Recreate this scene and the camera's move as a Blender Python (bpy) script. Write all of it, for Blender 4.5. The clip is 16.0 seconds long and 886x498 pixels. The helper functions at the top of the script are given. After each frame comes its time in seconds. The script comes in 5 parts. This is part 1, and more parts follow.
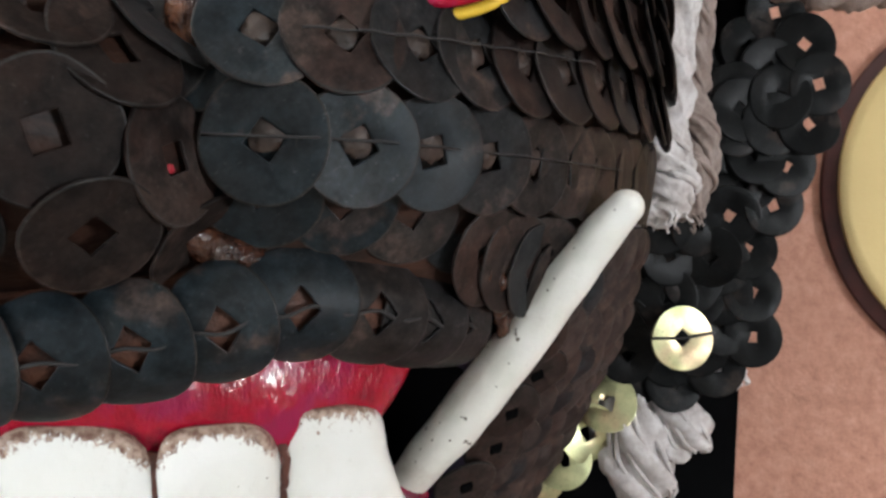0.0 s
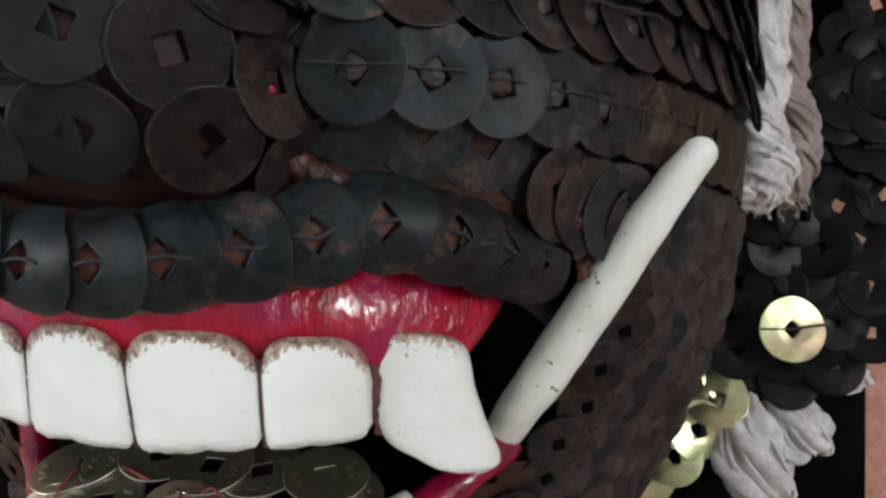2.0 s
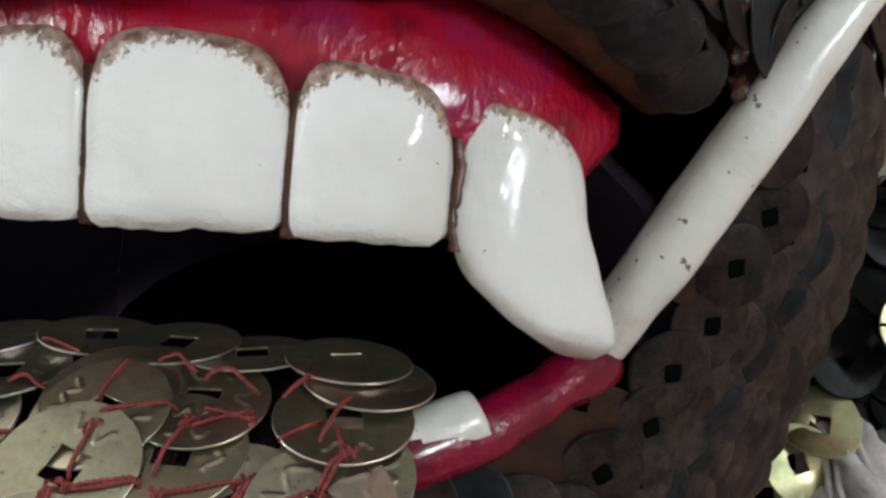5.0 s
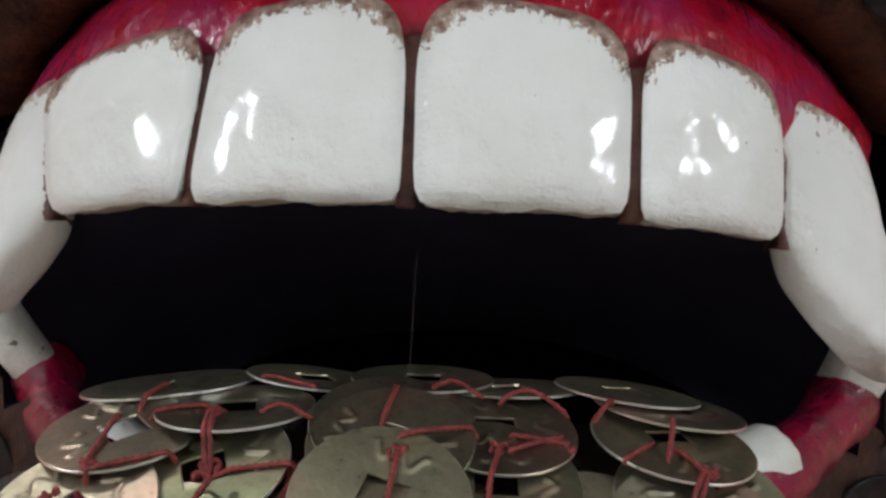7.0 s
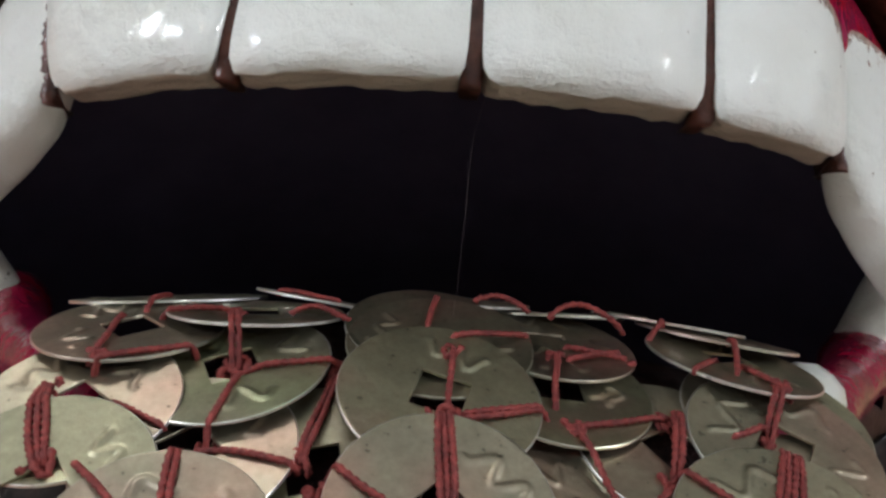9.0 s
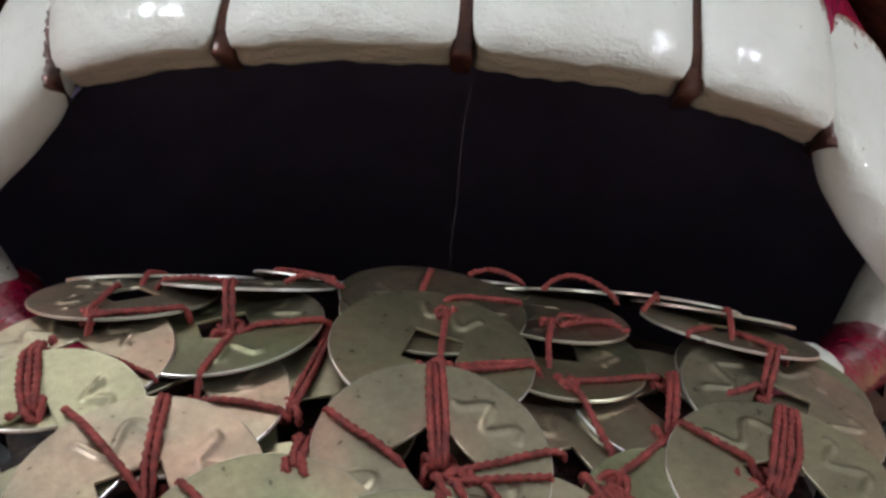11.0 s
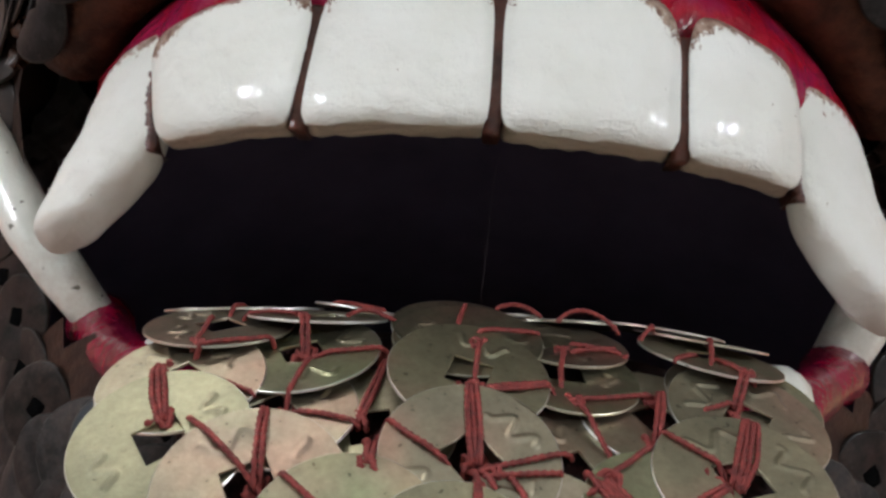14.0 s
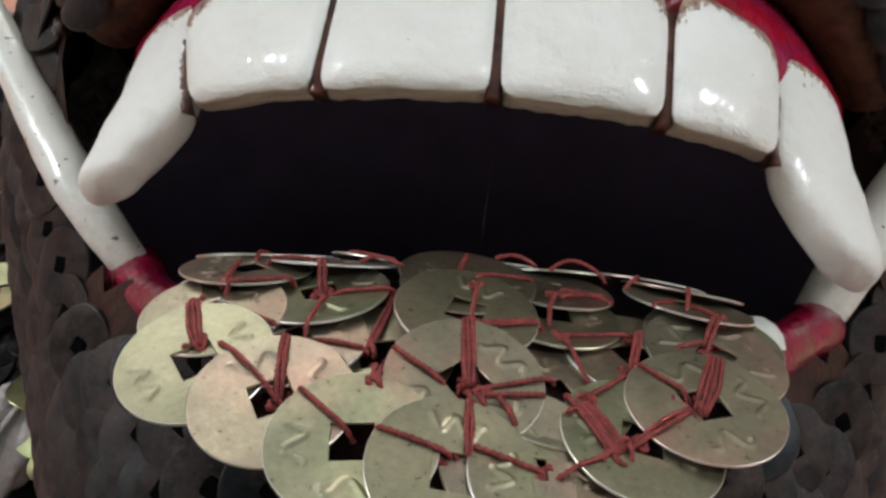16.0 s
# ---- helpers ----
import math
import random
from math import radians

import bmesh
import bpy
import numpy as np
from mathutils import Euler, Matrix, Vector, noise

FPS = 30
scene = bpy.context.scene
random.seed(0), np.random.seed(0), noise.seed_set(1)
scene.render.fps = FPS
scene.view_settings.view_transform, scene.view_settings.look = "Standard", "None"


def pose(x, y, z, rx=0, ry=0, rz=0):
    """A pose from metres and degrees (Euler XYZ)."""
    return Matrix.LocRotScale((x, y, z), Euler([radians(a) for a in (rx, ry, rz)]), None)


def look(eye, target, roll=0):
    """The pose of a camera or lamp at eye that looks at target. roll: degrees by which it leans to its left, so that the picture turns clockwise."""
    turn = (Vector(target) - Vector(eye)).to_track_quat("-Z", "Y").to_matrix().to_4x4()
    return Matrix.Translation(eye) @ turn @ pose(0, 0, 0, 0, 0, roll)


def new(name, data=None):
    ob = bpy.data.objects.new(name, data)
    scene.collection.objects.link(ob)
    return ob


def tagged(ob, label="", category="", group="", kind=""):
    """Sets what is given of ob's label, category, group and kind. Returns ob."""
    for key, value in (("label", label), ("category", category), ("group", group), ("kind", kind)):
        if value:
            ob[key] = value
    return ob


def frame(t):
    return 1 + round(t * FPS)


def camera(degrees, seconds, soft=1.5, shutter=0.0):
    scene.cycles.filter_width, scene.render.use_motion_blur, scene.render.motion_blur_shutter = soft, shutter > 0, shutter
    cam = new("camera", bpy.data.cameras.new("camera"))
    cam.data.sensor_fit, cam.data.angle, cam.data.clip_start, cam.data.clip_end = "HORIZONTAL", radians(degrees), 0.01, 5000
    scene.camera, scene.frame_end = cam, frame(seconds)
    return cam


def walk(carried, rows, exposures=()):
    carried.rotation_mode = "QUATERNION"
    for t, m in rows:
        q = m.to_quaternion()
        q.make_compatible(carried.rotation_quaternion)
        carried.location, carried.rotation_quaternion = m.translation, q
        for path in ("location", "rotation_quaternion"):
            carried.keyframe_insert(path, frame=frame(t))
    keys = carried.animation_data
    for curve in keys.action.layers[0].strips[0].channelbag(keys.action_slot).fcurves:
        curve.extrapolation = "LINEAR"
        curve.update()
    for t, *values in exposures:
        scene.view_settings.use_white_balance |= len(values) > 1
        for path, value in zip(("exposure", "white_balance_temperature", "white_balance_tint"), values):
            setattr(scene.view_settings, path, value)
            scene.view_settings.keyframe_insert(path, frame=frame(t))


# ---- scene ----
cam = camera(55.3, 16.0, soft=2.8)
METRES, EYE, TILT, LEAN, TURN = 0.365, 1.464, 0.0, -2.8, 2.8
ROWS = [
    (0.0, 0.0, 0.0, 0.0, 0.0, -0.0, -0.0),
    (0.5, 0.0255, -0.0252, -0.044, 1.83, 1.53, 0.14),
    (1.0, 0.051, -0.0358, -0.0745, 4.1, 3.22, -0.3),
    (1.5, 0.0628, -0.053, -0.0875, 7.01, 4.47, -0.63),
    (2.0, 0.0461, -0.0399, -0.101, 9.9, 5.9, -0.1),
    (2.5, 0.0392, -0.028, -0.0994, 11.61, 6.84, -0.34),
    (3.0, 0.0496, 0.0102, -0.1417, 12.22, 8.12, -1.35),
    (5.5, -0.1008, 0.2063, -0.3153, 4.34, 23.25, -4.0),
    (6.0, -0.1468, 0.2258, -0.3262, 3.35, 26.34, -2.8),
    (6.5, -0.1966, 0.2238, -0.3307, 1.71, 29.07, -1.72),
    (7.0, -0.2355, 0.231, -0.3513, 0.08, 30.93, -1.36),
    (7.5, -0.2555, 0.234, -0.3628, -1.78, 31.98, -1.22),
    (8.0, -0.2697, 0.2573, -0.3717, -3.62, 32.49, -1.04),
    (8.5, -0.2838, 0.2594, -0.3677, -5.07, 33.34, -0.59),
    (9.0, -0.2839, 0.2857, -0.3843, -6.02, 33.79, -0.57),
    (11.5, -0.2771, 0.3077, -0.4171, -5.14, 37.82, -0.41),
    (12.0, -0.2837, 0.3161, -0.4252, -4.74, 37.98, -0.42),
    (12.5, -0.2864, 0.3142, -0.4231, -4.61, 38.07, -0.48),
    (13.0, -0.2969, 0.3061, -0.4283, -4.71, 37.87, -0.41),
    (13.5, -0.2962, 0.2722, -0.4224, -4.7, 38.31, -0.65),
    (14.0, -0.2898, 0.2368, -0.4414, -4.62, 37.77, -1.45),
    (14.5, -0.2863, 0.2086, -0.4703, -4.34, 37.45, -2.38),
    (15.0, -0.2881, 0.2118, -0.4868, -4.2, 36.9, -2.78),
    (15.5, -0.2852, 0.2096, -0.4768, -4.07, 36.18, -2.98),
    (16.0, -0.2828, 0.2099, -0.4754, -4.03, 36.11, -2.95),
]
EXPOSURES = [(0.0, 0.5, 6500, 10), (1.0, 0.38, 6380, 8), (1.5, 0.3, 6380, 8), (3.0, 0.1, 6450, 8.5), (5.5, 0.04, 6380, 10), (6.0, 0.02, 6380, 10), (6.5, -0.16, 6350, 11), (7.0, -0.12, 6350, 10.5), (8.0, -0.04, 6350, 10), (9.0, -0.05, 6300, 10), (11.5, -0.08, 6450, 11), (12.5, -0.08, 6600, 13), (13.2, -0.06, 6550, 12), (14.5, 0.1, 6450, 10), (16.0, 0.1, 6450, 9.5)]

walk(cam, [(t, pose(0.101, -0.175, EYE, TILT, LEAN, TURN) @ pose(METRES * x, METRES * y, METRES * z, 90 + pitch, roll, yaw)) for t, x, y, z, yaw, pitch, roll in ROWS], EXPOSURES)

# ---- light: a day-lit room, windows behind the viewer, one tube lamp overhead ----
world = bpy.data.worlds.new("sky")
scene.world = world
world.use_nodes = True
wn = world.node_tree.nodes
sky = wn.new("ShaderNodeTexSky")
sky.sky_type, sky.sun_disc, sky.sun_elevation, sky.sun_rotation = "NISHITA", False, radians(40), radians(150)
wn["Background"].inputs["Strength"].default_value = 0.1
world.node_tree.links.new(sky.outputs[0], wn["Background"].inputs["Color"])


def area_lamp(name, m, sx, sy, watts, colour):
    d = bpy.data.lights.new(name, "AREA")
    d.shape, d.size, d.size_y, d.energy, d.color = "RECTANGLE", sx, sy, watts, colour
    ob = new(name, d)
    ob.matrix_world = m
    return ob


ROOM_X, ROOM_Y, ROOM_H, WALL_Y = 2.2, -3.2, 2.7, 0.214
WIN_Y, WIN_Z, WIN_W, WIN_H = -1.75, 1.55, 0.46, 0.54
for wx, watts in ((-1, 142), (1, 128)):
    area_lamp("window_light", look((wx * (ROOM_X + 0.13), WIN_Y, WIN_Z), (0, WIN_Y, WIN_Z)), WIN_W, WIN_H, watts, (0.90, 0.945, 1.0))
area_lamp("tube_light", look((-0.62, -0.55, ROOM_H - 0.12), (-0.62, -0.55, 0)), 1.2, 0.05, 7, (1.0, 0.98, 0.94))


# ---- materials ----
class Mat:
    """A small builder round one Principled material."""
    def __init__(self, name, colour=(0.5, 0.5, 0.5), rough=0.5, metal=0.0):
        self.m = bpy.data.materials.new(name)
        self.m.use_nodes = True
        self.n, self.l = self.m.node_tree.nodes, self.m.node_tree.links
        self.p = self.n["Principled BSDF"]
        self.p.inputs["Base Color"].default_value = (*colour, 1)
        self.p.inputs["Roughness"].default_value = rough
        self.p.inputs["Metallic"].default_value = metal
        self.co = self.n.new("ShaderNodeTexCoord")
        self.moved = None

    def shuffle(self):
        """Shift the pattern by each object's own random number, so that no two pieces look alike."""
        a = self.n.new("ShaderNodeVectorMath")
        a.operation = "ADD"
        self.l.new(self.co.outputs["Object"], a.inputs[0])
        self.l.new(self.math("MULTIPLY", self.rand(), 7.0), a.inputs[1])
        self.moved = a.outputs[0]

    def noise(self, scale, detail=3.0, rough=0.6, coords="Object", stretch=None):
        t = self.n.new("ShaderNodeTexNoise")
        t.inputs["Scale"].default_value, t.inputs["Detail"].default_value, t.inputs["Roughness"].default_value = scale, detail, rough
        src = self.moved or self.co.outputs[coords]
        if stretch:
            mp = self.n.new("ShaderNodeMapping")
            mp.inputs["Scale"].default_value = stretch
            self.l.new(src, mp.inputs["Vector"])
            src = mp.outputs[0]
        self.l.new(src, t.inputs["Vector"])
        return t.outputs["Fac"]

    def ramp(self, fac, stops):
        r = self.n.new("ShaderNodeValToRGB")
        while len(r.color_ramp.elements) < len(stops):
            r.color_ramp.elements.new(0.5)
        for e, (pos, c) in zip(r.color_ramp.elements, stops):
            e.position, e.color = pos, (*c, 1) if len(c) == 3 else c
        self.l.new(fac, r.inputs[0])
        return r.outputs[0]

    def mix(self, fac, a, b, mode="MIX"):
        x = self.n.new("ShaderNodeMix")
        x.data_type, x.blend_type = "RGBA", mode
        for sock, val in ((x.inputs[0], fac), (x.inputs[6], a), (x.inputs[7], b)):
            if isinstance(val, (int, float)):
                sock.default_value = val
            elif isinstance(val, tuple):
                sock.default_value = (*val, 1)
            else:
                self.l.new(val, sock)
        return x.outputs[2]

    def math(self, op, a, b=0.0):
        x = self.n.new("ShaderNodeMath")
        x.operation = op
        for sock, val in ((x.inputs[0], a), (x.inputs[1], b)):
            if isinstance(val, (int, float)):
                sock.default_value = val
            else:
                self.l.new(val, sock)
        return x.outputs[0]

    def rand(self):
        return self.n.new("ShaderNodeObjectInfo").outputs["Random"]

    def bump(self, fac, strength, dist=0.001):
        b = self.n.new("ShaderNodeBump")
        b.inputs["Strength"].default_value, b.inputs["Distance"].default_value = strength, dist
        self.l.new(fac, b.inputs["Height"])
        self.l.new(b.outputs[0], self.p.inputs["Normal"])

    def ripple(self, fac, strength, dist=0.002):
        """The uneven lacquer over the paint, which breaks its glints into specks."""
        b = self.n.new("ShaderNodeBump")
        b.inputs["Strength"].default_value, b.inputs["Distance"].default_value = strength, dist
        self.l.new(fac, b.inputs["Height"])
        self.l.new(b.outputs[0], self.p.inputs["Coat Normal"])

    def to(self, socket, src):
        self.l.new(src, self.p.inputs[socket])
        return self


def coin_material(name, tones, rough, metal, blotch=60, spec=0.18, worn=1.0, pits=0.6):
    """Worn coin metal: a tone for each coin, blotches and fine scratches."""
    k = Mat(name, tones[0], rough, metal)
    k.shuffle()
    own = k.ramp(k.rand(), [(i / max(len(tones) - 1, 1), t) for i, t in enumerate(tones)])
    big = k.noise(blotch, 4.0, 0.65)
    scuff = k.ramp(k.noise(55, 6, 0.75), [(0.52, (0, 0, 0)), (0.62, (1, 1, 1))])
    if metal < 0.5:
        rust = k.ramp(k.noise(75, 6, 0.7), [(0.48, (0, 0, 0)), (0.58, (1, 1, 1))])
        own = k.mix(k.math("MULTIPLY", rust, 0.6 * worn), own, (tones[0][0] * 1.25, tones[0][1] * 0.86, tones[0][2] * 0.74))
        soot = k.ramp(k.noise(120, 6, 0.75), [(0.50, (0, 0, 0)), (0.60, (1, 1, 1))])
        own = k.mix(k.math("MULTIPLY", soot, 0.55 * worn), own, (tones[0][0] * 0.45, tones[0][1] * 0.48, tones[0][2] * 0.5))
        own = k.mix(k.math("MULTIPLY", scuff, 0.09 * worn), own, (0.055, 0.050, 0.046))
        tan = k.ramp(k.noise(58, 5, 0.6), [(0.57, (0, 0, 0)), (0.63, (1, 1, 1))])
        own = k.mix(k.math("MULTIPLY", tan, 0.7 * worn), own, (0.040, 0.029, 0.025))
        lines = k.ramp(k.noise(420, 3, 0.6, stretch=(1, 9, 1)), [(0.63, (0, 0, 0)), (0.70, (1, 1, 1))])
        own = k.mix(k.math("MULTIPLY", lines, 0.10 * worn), own, (0.10, 0.10, 0.098))
        mottle = k.ramp(k.noise(240, 5, 0.7), [(0.36, (0.55, 0.58, 0.60)), (0.50, (1, 1, 1)), (0.64, (1.55, 1.50, 1.46))])
        own = k.mix(worn, own, mottle, "MULTIPLY")
        motes = k.ramp(k.noise(800, 2, 0.5), [(0.68, (0, 0, 0)), (0.72, (1, 1, 1))])
        own = k.mix(k.math("MULTIPLY", motes, 0.14 * worn), own, (0.12, 0.12, 0.12))
    else:
        # faint rosy tarnish and dark pits
        own = k.mix(k.ramp(k.noise(42, 3, 0.6), [(0.50, (0, 0, 0)), (0.68, (0.8, 0.8, 0.8))]), own, (tones[0][0] * 1.28, tones[0][1] * 0.92, tones[0][2] * 1.02))
        own = k.mix(k.ramp(k.noise(33, 3, 0.6), [(0.52, (0, 0, 0)), (0.68, (0.7, 0.7, 0.7))]), own, (tones[0][0] * 0.90, tones[0][1] * 1.10, tones[0][2] * 0.90))
        own = k.mix(k.ramp(k.noise(900, 2, 0.5), [(0.265, (pits, pits, pits)), (0.30, (0, 0, 0))]), own, (0.06, 0.055, 0.04))
    dust = k.ramp(big, [(0.36, (1 - 0.5 * worn,) * 3), (0.5, (1, 0.99 - 0.02 * worn, 0.98 - 0.02 * worn)), (0.66, (1 + 0.6 * worn, 1 + 0.45 * worn, 1 + 0.35 * worn))])
    fine = k.noise(900, 2.0, 0.7)
    speck = k.ramp(fine, [(0.3, (1 - 0.25 * worn,) * 3), (0.7, (1 + 0.2 * worn,) * 3)])
    k.to("Base Color", k.mix(1.0, k.mix(1.0, own, dust, "MULTIPLY"), speck, "MULTIPLY"))
    r = k.math("MULTIPLY_ADD", big, 0.35 * worn)
    r.node.inputs[2].default_value = rough - 0.17 * worn
    k.to("Roughness", r)
    k.bump(k.math("ADD", k.math("ADD", k.noise(350, 4.0, 0.6), k.math("MULTIPLY", fine, 0.4)), k.math("MULTIPLY", k.noise(110, 3, 0.55), 0.7 if metal > 0.5 else 1.6)), 0.3 * worn + 0.06 if metal > 0.5 else 0.22, 0.0005)
    k.p.inputs["Specular IOR Level"].default_value = spec
    return k.m


DARK = coin_material("dark_patina_coin", [(0.0118, 0.0148, 0.0170), (0.0178, 0.0142, 0.0130), (0.0118, 0.0136, 0.0154), (0.0200, 0.0156, 0.0138)], 0.50, 0.0, spec=0.12)
STEEL = coin_material("blue_grey_coin", [(0.0085, 0.0134, 0.0170), (0.0110, 0.0165, 0.0200), (0.0080, 0.0132, 0.0165)], 0.46, 0.0, spec=0.16)
UMBER = coin_material("umber_coin", [(0.0230, 0.0174, 0.0158), (0.0185, 0.0148, 0.0139), (0.0262, 0.0198, 0.0177)], 0.50, 0.0, spec=0.12)
SCALE = coin_material("brown_scale", [(0.0315, 0.0268, 0.0258), (0.0380, 0.0312, 0.0296), (0.0280, 0.0250, 0.0247)], 0.52, 0.0, spec=0.16)
FILLER = coin_material("brown_filler", [(0.042, 0.031, 0.026), (0.030, 0.021, 0.017)], 0.5, 0.0, spec=0.3, worn=0.6)
SOOT = coin_material("sooty_coin", [(0.0145, 0.0115, 0.0106), (0.0170, 0.0132, 0.0118), (0.0128, 0.0110, 0.0106)], 0.60, 0.0, spec=0.05, worn=0.7)
INK = coin_material("blue_black_coin", [(0.0098, 0.0122, 0.0138), (0.0118, 0.0130, 0.0138), (0.0096, 0.0112, 0.0126)], 0.56, 0.0, spec=0.08, worn=0.35)
BLACK = coin_material("black_coin", [(0.0018, 0.0022, 0.0025), (0.0028, 0.0034, 0.0038)], 0.36, 0.0, spec=0.085, worn=0.6)
BRASS = coin_material("pale_brass_coin", [(0.340, 0.322, 0.228), (0.370, 0.326, 0.254), (0.325, 0.325, 0.222), (0.314, 0.294, 0.210), (0.380, 0.352, 0.266)], 0.37, 0.95, blotch=50, worn=0.45)
GOLD = coin_material("bright_brass_coin", [(0.43, 0.44, 0.255), (0.40, 0.415, 0.235)], 0.36, 1.0, blotch=90, worn=0.35)
EDGE = coin_material("worn_coin_edge", [(0.009, 0.009, 0.009), (0.014, 0.013, 0.0125), (0.026, 0.024, 0.0225)], 0.45, 0.0, spec=0.2)
BRIGHT_EDGE = coin_material("brass_edge", [(0.44, 0.44, 0.33)], 0.38, 0.9, worn=0.2)
k = Mat("brushed_brass", (0.36, 0.27, 0.10), 0.62, 0.75)
k.to("Base Color", k.mix(k.noise(60, 5, 0.7), k.ramp(k.noise(14, 4, 0.6), [(0.35, (0.54, 0.42, 0.20)), (0.65, (0.63, 0.50, 0.25))]), (0.57, 0.45, 0.22)))
k.bump(k.noise(500, 3, 0.6), 0.2, 0.0005)
DISC = k.m

# dark red that paints the brass disc's shadow on the salmon wall
k = Mat("disc_shadow_red", (0.045, 0.008, 0.007), 0.6)
k.to("Base Color", k.ramp(k.noise(90, 4, 0.6), [(0.35, (0.030, 0.005, 0.005)), (0.65, (0.062, 0.013, 0.011))]))
k.bump(k.noise(400, 3, 0.6), 0.3, 0.0005)
DISC_SHADOW = k.m

k = Mat("enamel_white", (0.80, 0.79, 0.72), 0.28)
tone = k.ramp(k.noise(45, 3, 0.6), [(0.35, (0.66, 0.68, 0.61)), (0.50, (0.76, 0.77, 0.71)), (0.68, (0.80, 0.81, 0.77))])
chips = k.ramp(k.noise(420, 2, 0.5), [(0.285, (0.22, 0.20, 0.17)), (0.305, (1, 1, 1))])
# dirt rubbed into the paint where it meets the gum
up_axis = k.n.new("ShaderNodeSeparateXYZ")
k.l.new(k.co.outputs["Generated"], up_axis.inputs[0])
foot = k.math("ADD", up_axis.outputs["Z"], k.math("MULTIPLY", k.math("SUBTRACT", k.noise(150, 5, 0.7), 0.5), 0.35))
tone = k.mix(k.ramp(foot, [(0.02, (0.75, 0.75, 0.75)), (0.20, (0, 0, 0))]), tone, (0.40, 0.32, 0.25))
k.to("Base Color", k.mix(1.0, tone, chips, "MULTIPLY"))
k.p.inputs["Coat Weight"].default_value, k.p.inputs["Coat Roughness"].default_value = 0.3, 0.12
k.bump(k.math("ADD", k.noise(90, 4, 0.6), k.math("MULTIPLY", k.noise(240, 3, 0.6), 0.6)), 0.38, 0.0016)
TUSK_WHITE = k.m

# white enamel whose upper rim is brushed with brown; the rim is drawn in each tooth's own generated height
k = Mat("tooth_enamel", (0.80, 0.79, 0.72), 0.14)
tone = k.ramp(k.noise(45, 3, 0.6), [(0.35, (0.76, 0.77, 0.71)), (0.65, (0.81, 0.82, 0.78))])
rim = k.n.new("ShaderNodeAttribute")
rim.attribute_name = "rim"
streak = k.noise(680, 4, 0.8, stretch=(1.0, 1.0, 0.6))
edge = k.math("ADD", rim.outputs["Fac"], k.math("MULTIPLY", k.math("SUBTRACT", streak, 0.5), 1.9))
paint = k.ramp(edge, [(0.52, (0, 0, 0)), (0.62, (1, 1, 1))])
# tan undersides: stained paint, plus warm bounced light put into the colour
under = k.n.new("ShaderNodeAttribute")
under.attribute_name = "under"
stain_and_bounce = k.math("ADD", under.outputs["Fac"], k.math("MULTIPLY", k.math("SUBTRACT", k.noise(260, 5, 0.75), 0.5), 1.1))
tone = k.mix(k.ramp(stain_and_bounce, [(0.35, (0, 0, 0)), (0.75, (0.95, 0.95, 0.95))]), tone, (0.62, 0.54, 0.44))
brown = k.ramp(k.noise(500, 2, 0.6), [(0.35, (0.155, 0.078, 0.054)), (0.65, (0.47, 0.35, 0.27))])
spots = k.ramp(k.noise(700, 2, 0.5), [(0.215, (0.40, 0.34, 0.28)), (0.235, (1, 1, 1))])
k.to("Base Color", k.mix(1.0, k.mix(paint, tone, brown), spots, "MULTIPLY"))
k.p.inputs["Coat Weight"].default_value, k.p.inputs["Coat Roughness"].default_value = 0.32, 0.03
k.p.inputs["Roughness"].default_value, k.p.inputs["Specular IOR Level"].default_value = 0.5, 0.3
k.bump(k.math("ADD", k.math("ADD", k.math("MULTIPLY", k.noise(75, 2, 0.5), 1.5), k.math("MULTIPLY", k.noise(190, 1.5, 0.4), 0.8)), k.math("SUBTRACT", k.math("MULTIPLY", k.math("MULTIPLY", k.noise(300, 4, 0.7, stretch=(0.6, 1, 1.5)), under.outputs["Fac"]), 2.5), k.math("MULTIPLY", edge, 0.2))), 0.5, 0.0022)
k.ripple(k.math("ADD", k.noise(230, 1.0, 0.4), k.math("MULTIPLY", k.noise(90, 1.0, 0.4), 1.2)), 0.21)
TOOTH = k.m

k = Mat("gloss_red", (0.42, 0.01, 0.025), 0.25)
k.to("Base Color", k.ramp(k.noise(60, 4, 0.6), [(0.32, (0.16, 0.002, 0.014)), (0.48, (0.34, 0.004, 0.020)), (0.62, (0.28, 0.010, 0.055))]))
k.p.inputs["Coat Weight"].default_value, k.p.inputs["Coat Roughness"].default_value = 0.27, 0.09
k.p.inputs["Specular IOR Level"].default_value = 0.25
k.bump(k.math("ADD", k.noise(85, 4, 0.6, stretch=(1.6, 1, 0.6)), k.math("MULTIPLY", k.noise(230, 3, 0.6, stretch=(1.0, 1, 0.8)), 0.22)), 0.55, 0.004)
k.ripple(k.math("ADD", k.noise(190, 2.0, 0.5, stretch=(1, 1, 0.6)), k.noise(70, 1.0, 0.4)), 0.22)
RED = k.m

k = Mat("dark_crimson", (0.18, 0.004, 0.03), 0.2)
k.to("Base Color", k.ramp(k.noise(70, 4, 0.6), [(0.35, (0.085, 0.002, 0.016)), (0.6, (0.22, 0.004, 0.028)), (0.75, (0.17, 0.008, 0.045))]))
k.p.inputs["Coat Weight"].default_value, k.p.inputs["Coat Roughness"].default_value = 0.4, 0.08
k.p.inputs["Specular IOR Level"].default_value = 0.25
k.bump(k.noise(140, 4, 0.6), 0.6, 0.003)
CRIMSON = k.m

